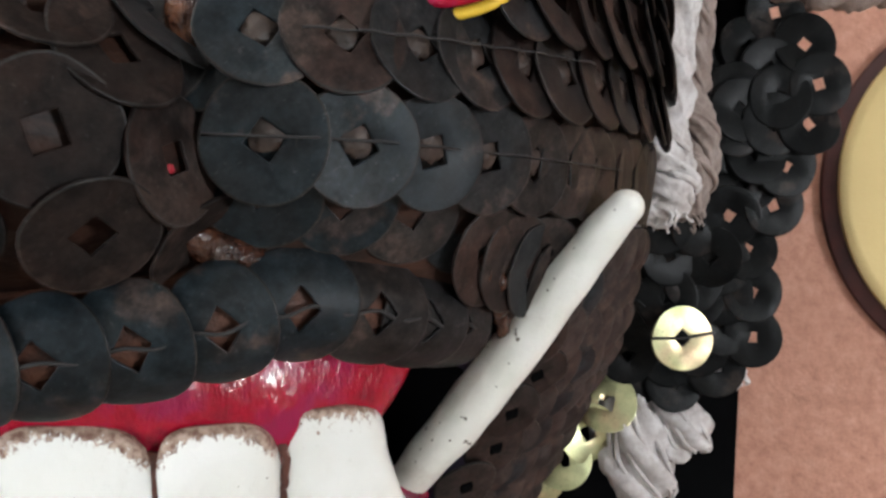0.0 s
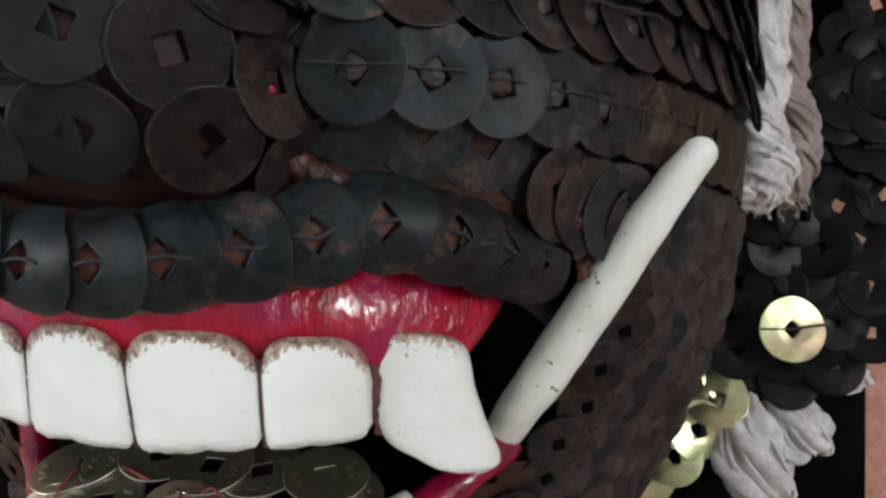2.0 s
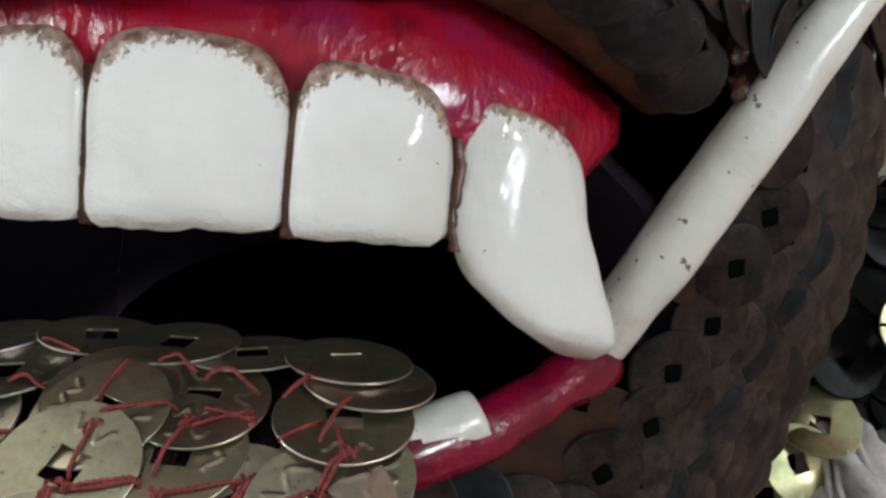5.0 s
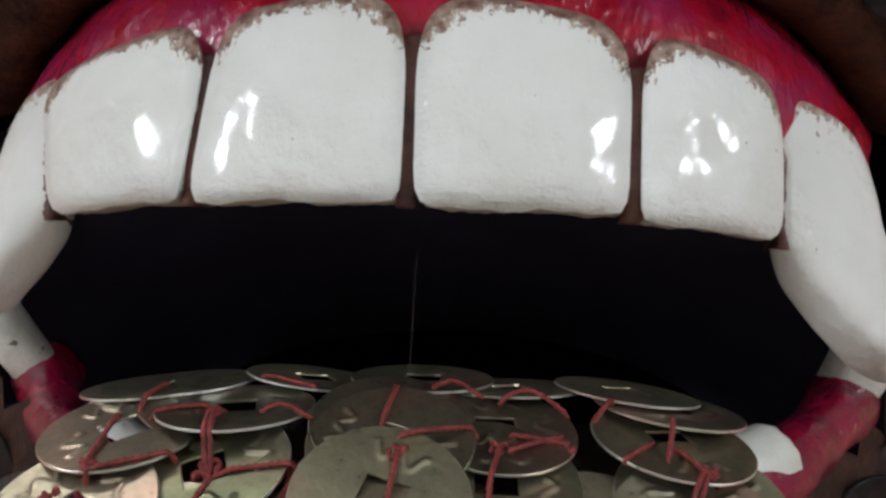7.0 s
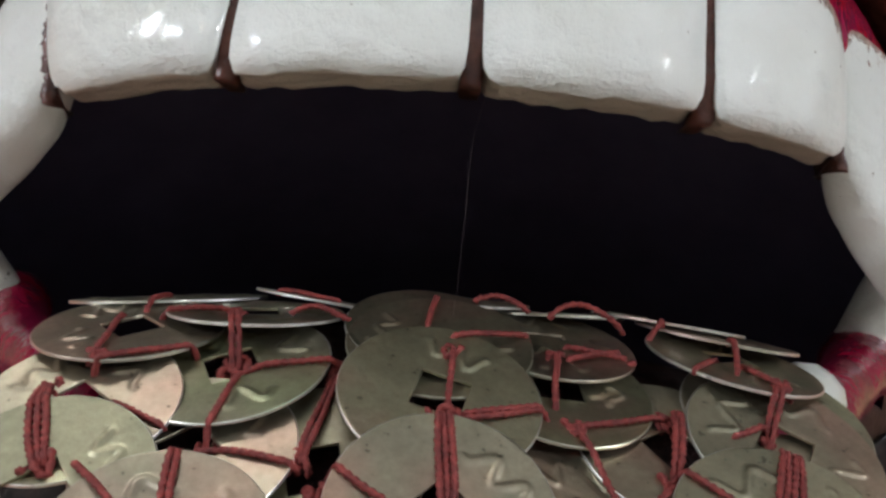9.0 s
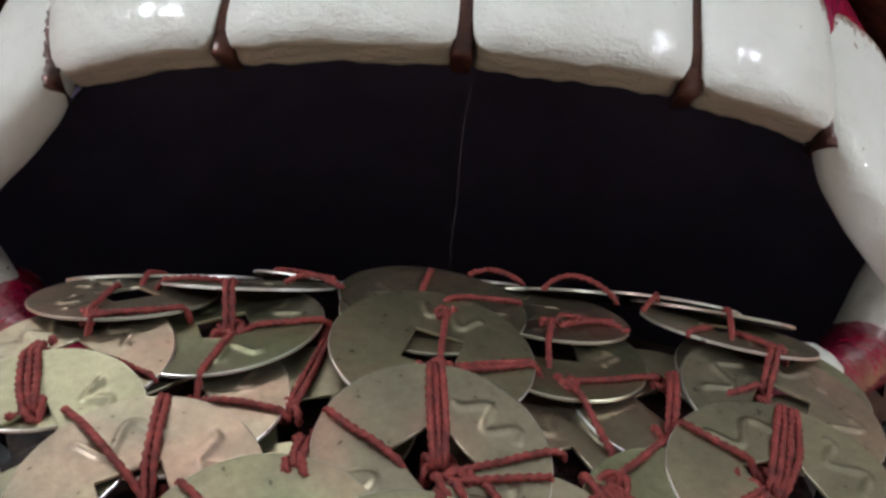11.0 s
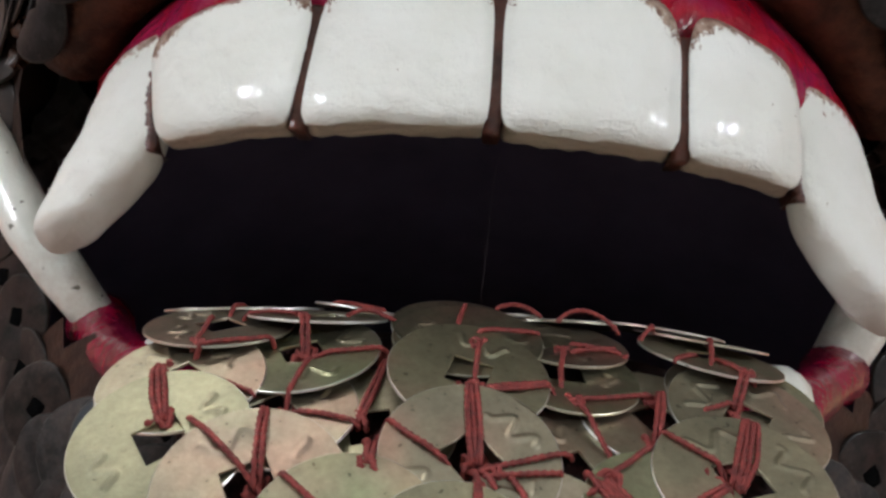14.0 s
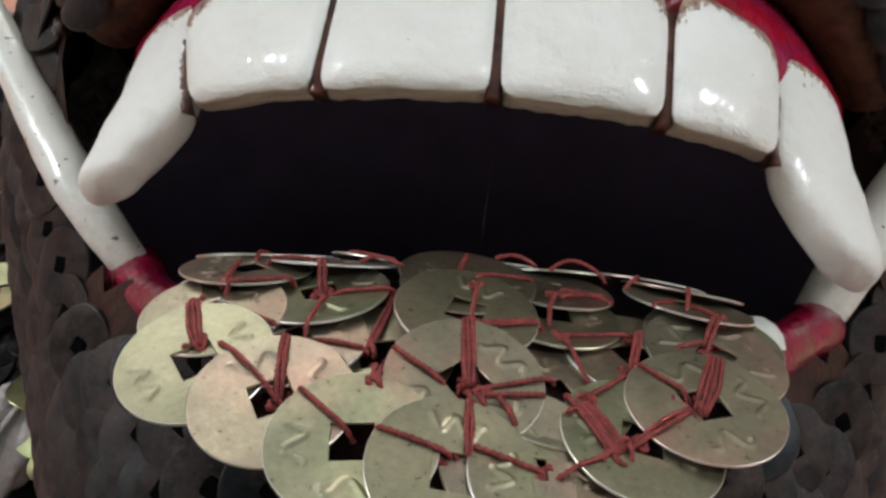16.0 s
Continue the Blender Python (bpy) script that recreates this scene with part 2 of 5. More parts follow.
k = Mat("resin", (0.05, 0.018, 0.010), 0.16)
k.to("Base Color", k.ramp(k.noise(120, 5, 0.7), [(0.35, (0.014, 0.007, 0.005)), (0.55, (0.05, 0.018, 0.010)), (0.72, (0.13, 0.05, 0.022))]))
k.bump(k.math("ADD", k.noise(150, 4, 0.6), k.math("MULTIPLY", k.noise(500, 3, 0.6, stretch=(1, 1, 0.3)), 0.4)), 0.8, 0.003)
RESIN = k.m

k = Mat("red_dab", (0.30, 0.010, 0.022), 0.5)
k.bump(k.noise(600, 3), 0.5, 0.0006)
DAB = k.m

k = Mat("brown_paint", (0.13, 0.045, 0.03), 0.3)
k.to("Base Color", k.ramp(k.noise(200, 3, 0.6), [(0.35, (0.050, 0.016, 0.012)), (0.65, (0.145, 0.048, 0.032))]))
k.bump(k.noise(300, 3), 0.5, 0.001)
BROWN = k.m

k = Mat("varnished_wood", (0.09, 0.035, 0.022), 0.5)
k.p.inputs["Specular IOR Level"].default_value = 0.15
k.to("Base Color", k.ramp(k.noise(70, 4, 0.6, stretch=(1, 1, 4)), [(0.35, (0.013, 0.0075, 0.006)), (0.65, (0.046, 0.021, 0.014))]))
k.bump(k.noise(160, 4, 0.6), 0.5, 0.0015)
WOOD = k.m

k = Mat("red_brown_wood", (0.06, 0.026, 0.016), 0.5)
k.p.inputs["Specular IOR Level"].default_value = 0.2
k.to("Base Color", k.ramp(k.noise(140, 5, 0.65), [(0.35, (0.026, 0.011, 0.008)), (0.65, (0.105, 0.044, 0.027))]))
k.bump(k.noise(220, 4, 0.6), 0.6, 0.002)
LIP_WOOD = k.m

# black of real cloth; also stands for shade in mouth and coin holes
k = Mat("cloth_and_shade_black", (0.003, 0.003, 0.0032), 1.0)
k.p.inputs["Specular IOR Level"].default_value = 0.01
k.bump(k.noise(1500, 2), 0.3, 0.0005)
CLOTH_AND_SHADE = k.m

k = Mat("maroon_cloth", (0.03, 0.01, 0.01), 0.9)
k.to("Base Color", k.ramp(k.noise(500, 4, 0.7), [(0.35, (0.012, 0.006, 0.007)), (0.65, (0.060, 0.016, 0.015))]))
k.bump(k.noise(700, 4, 0.7), 0.9, 0.002)
MAROON = k.m

# mouth cloth, its colour raised to purple to hold lens haze
k = Mat("hazed_lining", (0.07, 0.056, 0.08), 1.0)
k.p.inputs["Specular IOR Level"].default_value = 0.05
k.to("Base Color", k.ramp(k.noise(60, 4, 0.6), [(0.3, (0.098, 0.080, 0.126)), (0.7, (0.128, 0.106, 0.164))]))
HAZED_LINING = k.m

k = Mat("red_thread", (0.30, 0.035, 0.03), 0.75)
k.to("Base Color", k.ramp(k.noise(700, 3, 0.6), [(0.3, (0.095, 0.012, 0.011)), (0.7, (0.27, 0.040, 0.033))]))
k.bump(k.noise(1600, 3), 0.4, 0.0004)
THREAD = k.m

k = Mat("dark_cord", (0.012, 0.011, 0.011), 0.7)
k.bump(k.noise(1500, 2), 0.3, 0.0004)
CORD = k.m

def cotton(name, dim, pale):
    k = Mat(name, pale, 0.95)
    k.to("Base Color", k.ramp(k.noise(110, 5, 0.7), [(0.3, dim), (0.62, pale)]))
    k.bump(k.math("ADD", k.noise(900, 4, 0.7, stretch=(1, 1, 0.3)), k.noise(260, 3, 0.6)), 0.5, 0.0012)
    return k.m


ROPE = cotton("cotton_rope", (0.40, 0.35, 0.33), (0.70, 0.67, 0.66))
BROWN_ROPE = cotton("brown_cotton_rope", (0.20, 0.15, 0.13), (0.36, 0.29, 0.26))

k = Mat("salmon_wall", (0.62, 0.32, 0.22), 0.85)
k.to("Base Color", k.ramp(k.noise(140, 5, 0.7), [(0.3, (0.39, 0.178, 0.124)), (0.5, (0.51, 0.252, 0.178)), (0.7, (0.60, 0.325, 0.243))]))
k.bump(k.math("ADD", k.noise(110, 4, 0.6), k.math("MULTIPLY", k.noise(420, 4, 0.7), 0.4)), 0.6, 0.0022)
SALMON = k.m

k = Mat("plain_plaster", (0.62, 0.60, 0.56), 0.9)
k.to("Base Color", k.ramp(k.noise(3, 5, 0.6), [(0.3, (0.58, 0.59, 0.58)), (0.7, (0.68, 0.69, 0.68))]))
PLASTER = k.m

k = Mat("dim_ceiling", (0.22, 0.22, 0.21), 0.9)
k.to("Base Color", k.ramp(k.noise(3, 5, 0.6), [(0.3, (0.48, 0.48, 0.46)), (0.7, (0.56, 0.56, 0.54))]))
CEILING = k.m

k = Mat("floor_tile", (0.38, 0.34, 0.30), 0.4)
k.to("Base Color", k.ramp(k.noise(5, 5, 0.6), [(0.3, (0.32, 0.28, 0.24)), (0.7, (0.42, 0.38, 0.33))]))
FLOORM = k.m

k = Mat("eye_paint", (0.75, 0.72, 0.7), 0.2)
EYEWHITE = k.m
k = Mat("yellow_paint", (0.75, 0.50, 0.05), 0.25)
YELLOW = k.m



from mathutils.bvhtree import BVHTree


# ---- shapes shared by many parts: smooth curves and the sheets that the coins lie on ----
def spline(pts, t):
    """A smooth curve through pts, t from 0 to 1."""
    pts = [np.array(p, float) for p in pts]
    n = len(pts) - 1
    f = min(max(t, 0.0), 1.0) * n
    i = min(int(f), n - 1)
    f -= i
    a, b = pts[i], pts[i + 1]
    z = pts[i - 1] if i > 0 else 2 * a - b
    c = pts[i + 2] if i + 2 <= n else 2 * b - a
    return 0.5 * (2 * a + (b - z) * f + (2 * z - 5 * a + 4 * b - c) * f * f + (3 * a - z - 3 * b + c) * f ** 3)


TONGUE = [(0.006, 1.318), (0.0052, 1.330), (0.0068, 1.341), (0.011, 1.351), (0.0175, 1.365), (0.025, 1.376), (0.038, 1.3865), (0.056, 1.391), (0.085, 1.392)]


def tongue_sheet(x, v, lift=0.0):
    """A point of the tongue: x across, v from tip (0) to root (1)."""
    y, z = spline(TONGUE, v)
    y2, z2 = spline(TONGUE, min(v + 0.01, 1.0))
    y1, z1 = spline(TONGUE, max(v - 0.01, 0.0))
    d = np.hypot(y2 - y1, z2 - z1)
    ny, nz = -(z2 - z1) / d, (y2 - y1) / d
    k = lift - 2.6 * (x - 0.003) ** 2
    return np.array((x, y + ny * k, z + nz * k))


# outlines of the head from the middle round to the back, one for each height
HEAD = [
    (1.28, [(0, 0.075), (0.030, 0.082), (0.050, 0.100), (0.062, 0.125), (0.070, 0.155), (0.072, 0.20)]),
    (1.34, [(0, 0.052), (0.045, 0.056), (0.074, 0.080), (0.091, 0.112), (0.101, 0.150), (0.104, 0.20)]),
    (1.39, [(0, 0.030), (0.050, 0.040), (0.086, 0.062), (0.110, 0.105), (0.128, 0.148), (0.133, 0.20)]),
    (1.44, [(0, -0.012), (0.060, 0.002), (0.100, 0.036), (0.127, 0.075), (0.146, 0.125), (0.150, 0.20)]),
    (1.48, [(0, -0.022), (0.062, -0.017), (0.097, 0.009), (0.128, 0.048), (0.149, 0.100), (0.152, 0.20)]),
    (1.53, [(0, -0.022), (0.065, -0.012), (0.101, 0.013), (0.131, 0.050), (0.150, 0.100), (0.153, 0.20)]),
    (1.60, [(0, 0.010), (0.060, 0.020), (0.098, 0.042), (0.125, 0.075), (0.142, 0.115), (0.145, 0.20)]),
]


def head_sheet(u, z, lift=0.0):
    """A point of the head's right half: u from the middle (0) round to the back (1)."""
    def at(uu, zz):
        zz = min(max(zz, HEAD[0][0]), HEAD[-1][0])
        i = max(k for k in range(len(HEAD) - 1) if HEAD[k][0] <= zz)
        g = (zz - HEAD[i][0]) / (HEAD[i + 1][0] - HEAD[i][0])
        p = spline(HEAD[i][1], uu)
        q = spline(HEAD[i + 1][1], uu)
        w = p + (q - p) * g
        return np.array((w[0], w[1], zz))
    p = at(u, z)
    if lift == 0:
        return p
    a = at(min(u + 0.02, 1), z) - at(max(u - 0.02, 0), z)
    b = at(u, z + 0.004) - at(u, z - 0.004)
    n = np.cross(a, b)
    return p + n / np.linalg.norm(n) * lift


# ---- mesh helpers ----
def part(name, bm, material, parent=None, label="", smooth=True):
    """Link a bmesh as one mesh object under a thing or a part."""
    me = bpy.data.meshes.new(name)
    bm.to_mesh(me)
    bm.free()
    return place(name, me, material, parent, None, label, smooth)


def place(name, me, material, parent=None, m=None, label="", smooth=False):
    if smooth:
        me.polygons.foreach_set("use_smooth", [True] * len(me.polygons))
    if material and not me.materials:
        me.materials.append(material)
    elif material and me.materials[0] != material:
        me = skinned(me, material)
    ob = new(name, me)
    if parent:
        ob.parent = parent
    if m is not None:
        ob.matrix_basis = m
    if label:
        tagged(ob, label)
    return ob


SKINS = {}


def skinned(me, material):
    """The same mesh in another material, copied once."""
    key = (me.name, material.name)
    if key not in SKINS:
        SKINS[key] = me.copy()
        SKINS[key].materials[0] = material
    return SKINS[key]


def grid_faces(bm, rows, closed=False, cap=False):
    """Quads between rows of vertices."""
    for a, b in zip(rows, rows[1:]):
        n = len(a)
        for i in range(n if closed else n - 1):
            j = (i + 1) % n
            bm.faces.new((a[i], a[j], b[j], b[i]))
    if cap:
        bm.faces.new(list(reversed(rows[0])))
        bm.faces.new(rows[-1])


def tube(path, radius, sides=10, lobes=0, turns=0.0, squash=1.0, rough=0.0, seed=0):
    """A tube along a list of points; lobes and turns twist it like a cord."""
    bm = bmesh.new()
    pts = [Vector(p) for p in path]
    rows, up = [], None
    for i, p in enumerate(pts):
        d = (pts[min(i + 1, len(pts) - 1)] - pts[max(i - 1, 0)]).normalized()
        if up is None:
            up = d.orthogonal().normalized()
        up = (up - d * up.dot(d)).normalized()
        side = d.cross(up)
        f = i / max(len(pts) - 1, 1)
        r = radius(f) if callable(radius) else radius
        row = []
        for s in range(sides):
            a = 2 * math.pi * s / sides
            rr = r * (1 + (0.30 * math.cos(lobes * (a + 2 * math.pi * turns * f)) if lobes else 0))
            q = p + up * math.cos(a) * rr + side * math.sin(a) * rr * squash
            if rough:
                q += noise.noise_vector(q * 120 + Vector((seed, 0, 0))) * rough
            row.append(bm.verts.new(q))
        rows.append(row)
    grid_faces(bm, rows, True, True)
    bmesh.ops.recalc_face_normals(bm, faces=bm.faces)
    return bm


def box(bm, x0, x1, y0, y1, z0, z1):
    m = Matrix.LocRotScale(((x0 + x1) / 2, (y0 + y1) / 2, (z0 + z1) / 2), None, (x1 - x0, y1 - y0, z1 - z0))
    return bmesh.ops.create_cube(bm, size=1, matrix=m)["verts"]


R_COIN, R_HOLE, T_COIN = 0.0125, 0.0030, 0.0009


def coin_bm(warp=None, r=R_COIN, hole=R_HOLE, thick=T_COIN, n=32, rim=0.0, turn=0.0, wob=0.0, seed=0, rings=3, bev=0.0002):
    """A round coin with a square hole; warp(u, v, w) lays it on a sheet."""
    bm = bmesh.new()
    prof = [("s", 0.0, 0.12), ("s", 0.0, 0.82), ("s", bev, 1.0 + rim), ("s", bev * 2.5, 1.0 + rim)]
    if rim:
        prof += [("s", 0.0012, 1.0 + rim), ("s", 0.0017, 1.0)]
    prof += [("m", f, 1.0) for f in [(i + 1) / (rings + 1) for i in range(rings)]]
    if rim:
        prof += [("o", 0.0022, 1.0), ("o", 0.0016, 1.0 + rim)]
    prof += [("o", bev * 2.5, 1.0 + rim), ("o", bev, 1.0 + rim), ("o", 0.0, 0.80), ("o", 0.0, 0.2), ("o", bev, 0.0), ("m", 0.5, 0.0), ("s", bev, 0.0)]
    rows = []
    for kind, a, w in prof:
        row = []
        for i in range(n):
            th = 2 * math.pi * i / n
            c, s = math.cos(th), math.sin(th)
            sq = hole / max(abs(c), abs(s))
            out = r * (1 + wob * noise.noise(Vector((c * 1.3, s * 1.3, seed))) + 0.3 * wob * noise.noise(Vector((c * 6, s * 6, seed))))
            d = sq + a if kind == "s" else out - a if kind == "o" else sq + (out - sq) * a
            u, v = c * d, s * d
            if turn:
                u, v = u * math.cos(turn) - v * math.sin(turn), u * math.sin(turn) + v * math.cos(turn)
            q = (u, v, w * thick)
            row.append(bm.verts.new(warp(*q) if warp else q))
        rows.append(row)
    grid_faces(bm, rows + [rows[0]], True)
    bm.faces.ensure_lookup_table()
    first = [i for i, q in enumerate(prof) if q[0] == "o"][-5]
    for i, fc in enumerate(bm.faces):
        fc.material_index = 1 if first <= i // n < first + 2 else 0
    bmesh.ops.recalc_face_normals(bm, faces=bm.faces)
    return bm


def mesh_of(bm, name, skins=()):
    me = bpy.data.meshes.new(name)
    bm.to_mesh(me)
    bm.free()
    for sk in skins:
        me.materials.append(sk)
    me.polygons.foreach_set("use_smooth", [True] * len(me.polygons))
    me.set_sharp_from_angle(angle=radians(40))
    return me


def basis(o, normal, along, spin=0.0, tip=0.0, sway=0.0):
    """A pose at o whose z is the normal and whose x runs along; tip lifts the far y edge, sway the far x edge."""
    z = Vector(normal).normalized()
    x = Vector(along)
    x = (x - z * x.dot(z)).normalized()
    m = Matrix((x, z.cross(x), z)).transposed().to_4x4()
    return Matrix.Translation(o) @ m @ pose(0, 0, 0, tip, -sway, spin)


def struck_marks(kind):
    """Worn, unreadable strokes beside the hole, as lists of points."""
    rng = random.Random(kind * 7 + 3)
    out = []
    for q, many in zip(range(4), ((1, 0, 1, 0), (1, 1, 0, 1), (1, 0, 1, 1), (0, 1, 0, 1), (1, 1, 1, 0))[kind % 5]):
        for m in range(many):
            amp, fq, ph = rng.uniform(0.0010, 0.0016), rng.uniform(8, 12), rng.uniform(0, 6)
            slant, r0 = rng.uniform(-0.5, 0.5), 0.0074 + 0.0028 * m + rng.uniform(-0.0004, 0.0004)
            long = rng.uniform(0.0028, 0.0040)
            pts = []
            for i in range(41):
                f = i / 20 - 1
                u, v = r0 + amp * math.sin(f * fq / 2 + ph) + slant * 0.4 * long * f, long * f
                a = math.pi / 2 * q
                pts.append((u * math.cos(a) - v * math.sin(a), u * math.sin(a) + v * math.cos(a)))
            out.append(pts)
    return [np.array(p) for p in out]


def cash_bm(kind, r=0.0120, hole=0.0030, thick=0.0005, n=192, rings=42):
    """A thin brass coin with a square hole and low struck marks on its face."""
    marks = struck_marks(kind)
    bm = bmesh.new()

    def height(u, v):
        h = 0.00005 * noise.noise(Vector((u * 190, v * 190, kind * 3.0)))
        for m in marks:
            d = np.min(np.hypot(m[:, 0] - u, m[:, 1] - v))
            h += 0.00027 * math.exp(-(d / 0.00046) ** 2.6)
        return h
    rows = []
    for j in range(-2, rings + 3):
        row = []
        for i in range(n):
            c, s = math.cos(2 * math.pi * i / n), math.sin(2 * math.pi * i / n)
            sq = hole / max(abs(c), abs(s))
            f = min(max(j, 0), rings) / rings
            d = sq + 0.0001 + (r - 0.0002 - sq) * f
            if j in (-1, -2):
                d = sq
            if j > rings:
                d = r
            w = 0.0001 if j in (-2, rings + 2) else thick - 0.0001 if j in (-1, rings + 1) else thick + (height(c * d, s * d) if 0 < j < rings else 0)
            row.append(bm.verts.new((c * d, s * d, w)))
        rows.append(row)
    grid_faces(bm, rows + [rows[0]], True)
    bm.faces.ensure_lookup_table()
    for i, fc in enumerate(bm.faces):
        fc.material_index = 1 if rings + 2 <= i // n < rings + 4 else 0
    bmesh.ops.recalc_face_normals(bm, faces=bm.faces)
    return bm


def bent(a, b, c):
    """A coin slightly bent out of flat by years of use."""
    def warp(u, v, w):
        dish = -0.0009 * math.exp(-(u * u + v * v) / 0.0055 ** 2)
        return (u, v, w + dish + a * u * u + b * v * v + c * u * v + 0.0004 * noise.noise(Vector((u * 150, v * 150, a))))
    return warp


DARK_COINS = [mesh_of(coin_bm(bent(a, b, c), wob=0.05, seed=i * 3 + 1, turn=i * 0.3, r=0.0126 - 0.0003 * (i % 3), thick=0.0007, rings=5), "dark_coin", (DARK, EDGE)) for i, (a, b, c) in enumerate(((-2, -1, 0.5), (1, -2.5, 0), (-3, 0.5, 1), (-1, -3, -1.5), (1.5, 1, -1), (-2.5, -2.5, 0)))]
SMALL_COINS = [mesh_of(coin_bm(bent(a, b, c), wob=0.06, seed=i * 5 + 2, r=0.0098, hole=0.0019, n=24, rings=3, thick=0.0010), "small_dark_coin", (DARK, EDGE)) for i, (a, b, c) in enumerate(((-14, -9, 4), (-6, -16, 0), (-17, -5, 6), (-9, -14, -8)))]
DARK_COIN_WORN = mesh_of(coin_bm(wob=0.05, seed=8, r=0.0121, hole=0.0027), "dark_coin_worn", (DARK, EDGE))
BRASS_COINS = [mesh_of(cash_bm(kind), "brass_coin", (BRASS, BRIGHT_EDGE)) for kind in range(5)]

# ---- the setting ----
bm = bmesh.new()
box(bm, -ROOM_X, ROOM_X, WALL_Y, WALL_Y + 0.12, 0, ROOM_H)
tagged(part("wall_north", bm, SALMON, smooth=False), "salmon-coloured rough wall behind the mask", "wall", kind="structure")
for nm, x0, x1 in (("wall_east", ROOM_X, ROOM_X + 0.12), ("wall_west", -ROOM_X - 0.12, -ROOM_X)):
    bm = bmesh.new()
    for y0, y1, z0, z1 in ((ROOM_Y, WIN_Y - WIN_W / 2, 0, ROOM_H), (WIN_Y + WIN_W / 2, WALL_Y + 0.12, 0, ROOM_H), (WIN_Y - WIN_W / 2, WIN_Y + WIN_W / 2, 0, WIN_Z - WIN_H / 2), (WIN_Y - WIN_W / 2, WIN_Y + WIN_W / 2, WIN_Z + WIN_H / 2, ROOM_H)):
        box(bm, x0, x1, y0, y1, z0, z1)
    tagged(part(nm, bm, PLASTER, smooth=False), "plain pale plastered wall with a window opening", "wall", kind="structure")
for i, s in enumerate((-1, 1)):
    bm = bmesh.new()
    x = s * (ROOM_X + 0.05)
    y0, y1, z0, z1 = WIN_Y - WIN_W / 2, WIN_Y + WIN_W / 2, WIN_Z - WIN_H / 2, WIN_Z + WIN_H / 2
    for a in ((y0, y0 + 0.035, z0, z1), (y1 - 0.035, y1, z0, z1), (WIN_Y - 0.12, WIN_Y - 0.085, z0, z1), (WIN_Y + 0.085, WIN_Y + 0.12, z0, z1)):
        box(bm, x - 0.02, x + 0.02, *a)
    for a in ((y0, y1, z0, z0 + 0.035), (y0, y1, z1 - 0.035, z1), (y0, y1, WIN_Z - 0.14, WIN_Z - 0.105), (y0, y1, WIN_Z + 0.105, WIN_Z + 0.14)):
        box(bm, x - 0.018, x + 0.018, *a)
    tagged(part("window_%d" % (i + 1), bm, PLASTER, smooth=False), "plain painted window frame with nine panes", "window", kind="structure")
bm = bmesh.new()
box(bm, -ROOM_X, ROOM_X, ROOM_Y - 0.12, ROOM_Y, 0, ROOM_H)
tagged(part("wall_south", bm, PLASTER, smooth=False), "plain pale plastered wall", "wall", kind="structure")
bm = bmesh.new()
box(bm, -ROOM_X - 0.12, ROOM_X + 0.12, ROOM_Y - 0.12, WALL_Y + 0.12, -0.1, 0)
tagged(part("floor", bm, FLOORM, smooth=False), "plain beige floor", "floor", kind="structure")
bm = bmesh.new()
box(bm, -ROOM_X - 0.12, ROOM_X + 0.12, ROOM_Y - 0.12, WALL_Y + 0.12, ROOM_H, ROOM_H + 0.1)
tagged(part("ceiling", bm, CEILING, smooth=False), "plain grey ceiling", "ceiling", kind="structure")

# black cloth-covered board on the wall behind the mask
bm = bmesh.new()
box(bm, -0.217, 0.217, WALL_Y - 0.008, WALL_Y - 0.0005, 0.95, 1.475)
bmesh.ops.bevel(bm, geom=bm.edges[:], offset=0.0015, segments=2, affect="EDGES")
tagged(part("backing_board", bm, CLOTH_AND_SHADE), "black cloth-covered backing board on the salmon wall", "board")

# ---- the mask ----
mask = new("coin_mask")
mask.location = (0, WALL_Y - 0.008, 1.40)
tagged(mask, "demon mask clad in dark old coins with white fangs and tusks", "mask")
INV = Matrix.Translation((0, -(WALL_Y - 0.008), -1.40))


def mpart(name, bm, mat, label="", parent=None, smooth=True):
    """A part of the mask, given in room coordinates."""
    bm.transform(INV)
    return part(name, bm, mat, parent or mask, label, smooth)


def mplace(name, me, mat, m, label="", parent=None):
    return place(name, me, mat, parent or mask, INV @ m, label)


def side(p, s):
    return (p[0] * s, p[1], p[2])


def in_mouth(x, z):
    x = abs(x)
    if 1.388 < z < 1.454:
        return x < 0.098 + (z - 1.395) * 0.13
    if 1.372 < z <= 1.388:
        return x < 0.055 + (z - 1.372) * 1.7
    return False


# the carved head under the coins
bm = bmesh.new()
NU, NZ = 34, 50
verts = {}
for s in (-1, 1):
    for i in range(NU + 1):
        for j in range(NZ + 1):
            z = 1.285 + 0.31 * j / NZ
            p = head_sheet(i / NU, z)
            verts[s, i, j] = bm.verts.new((p[0] * s, p[1], p[2])) if i or s == 1 else verts.get((1, 0, j))
for j in range(NZ + 1):
    verts[-1, 0, j] = verts[1, 0, j]
for s in (-1, 1):
    for i in range(NU):
        for j in range(NZ):
            q = [verts[s, a, b] for a, b in ((i, j), (i + 1, j), (i + 1, j + 1), (i, j + 1))]
            c = sum((v.co for v in q), Vector()) / 4
            if not in_mouth(c.x, c.z):
                bm.faces.new(q if s == 1 else q[::-1])
for v in [v for v in bm.verts if not v.link_faces]:
    bm.verts.remove(v)
bm.verts.ensure_lookup_table()
for j in (0, NZ):
    ring = [verts[1, i, j] for i in range(NU + 1)] + [verts[-1, i, j] for i in range(NU, 0, -1)]
    bm.faces.new(ring if j else ring[::-1])
mpart("head_shell", bm, WOOD, "reddish brown varnished carved wood under the coins")

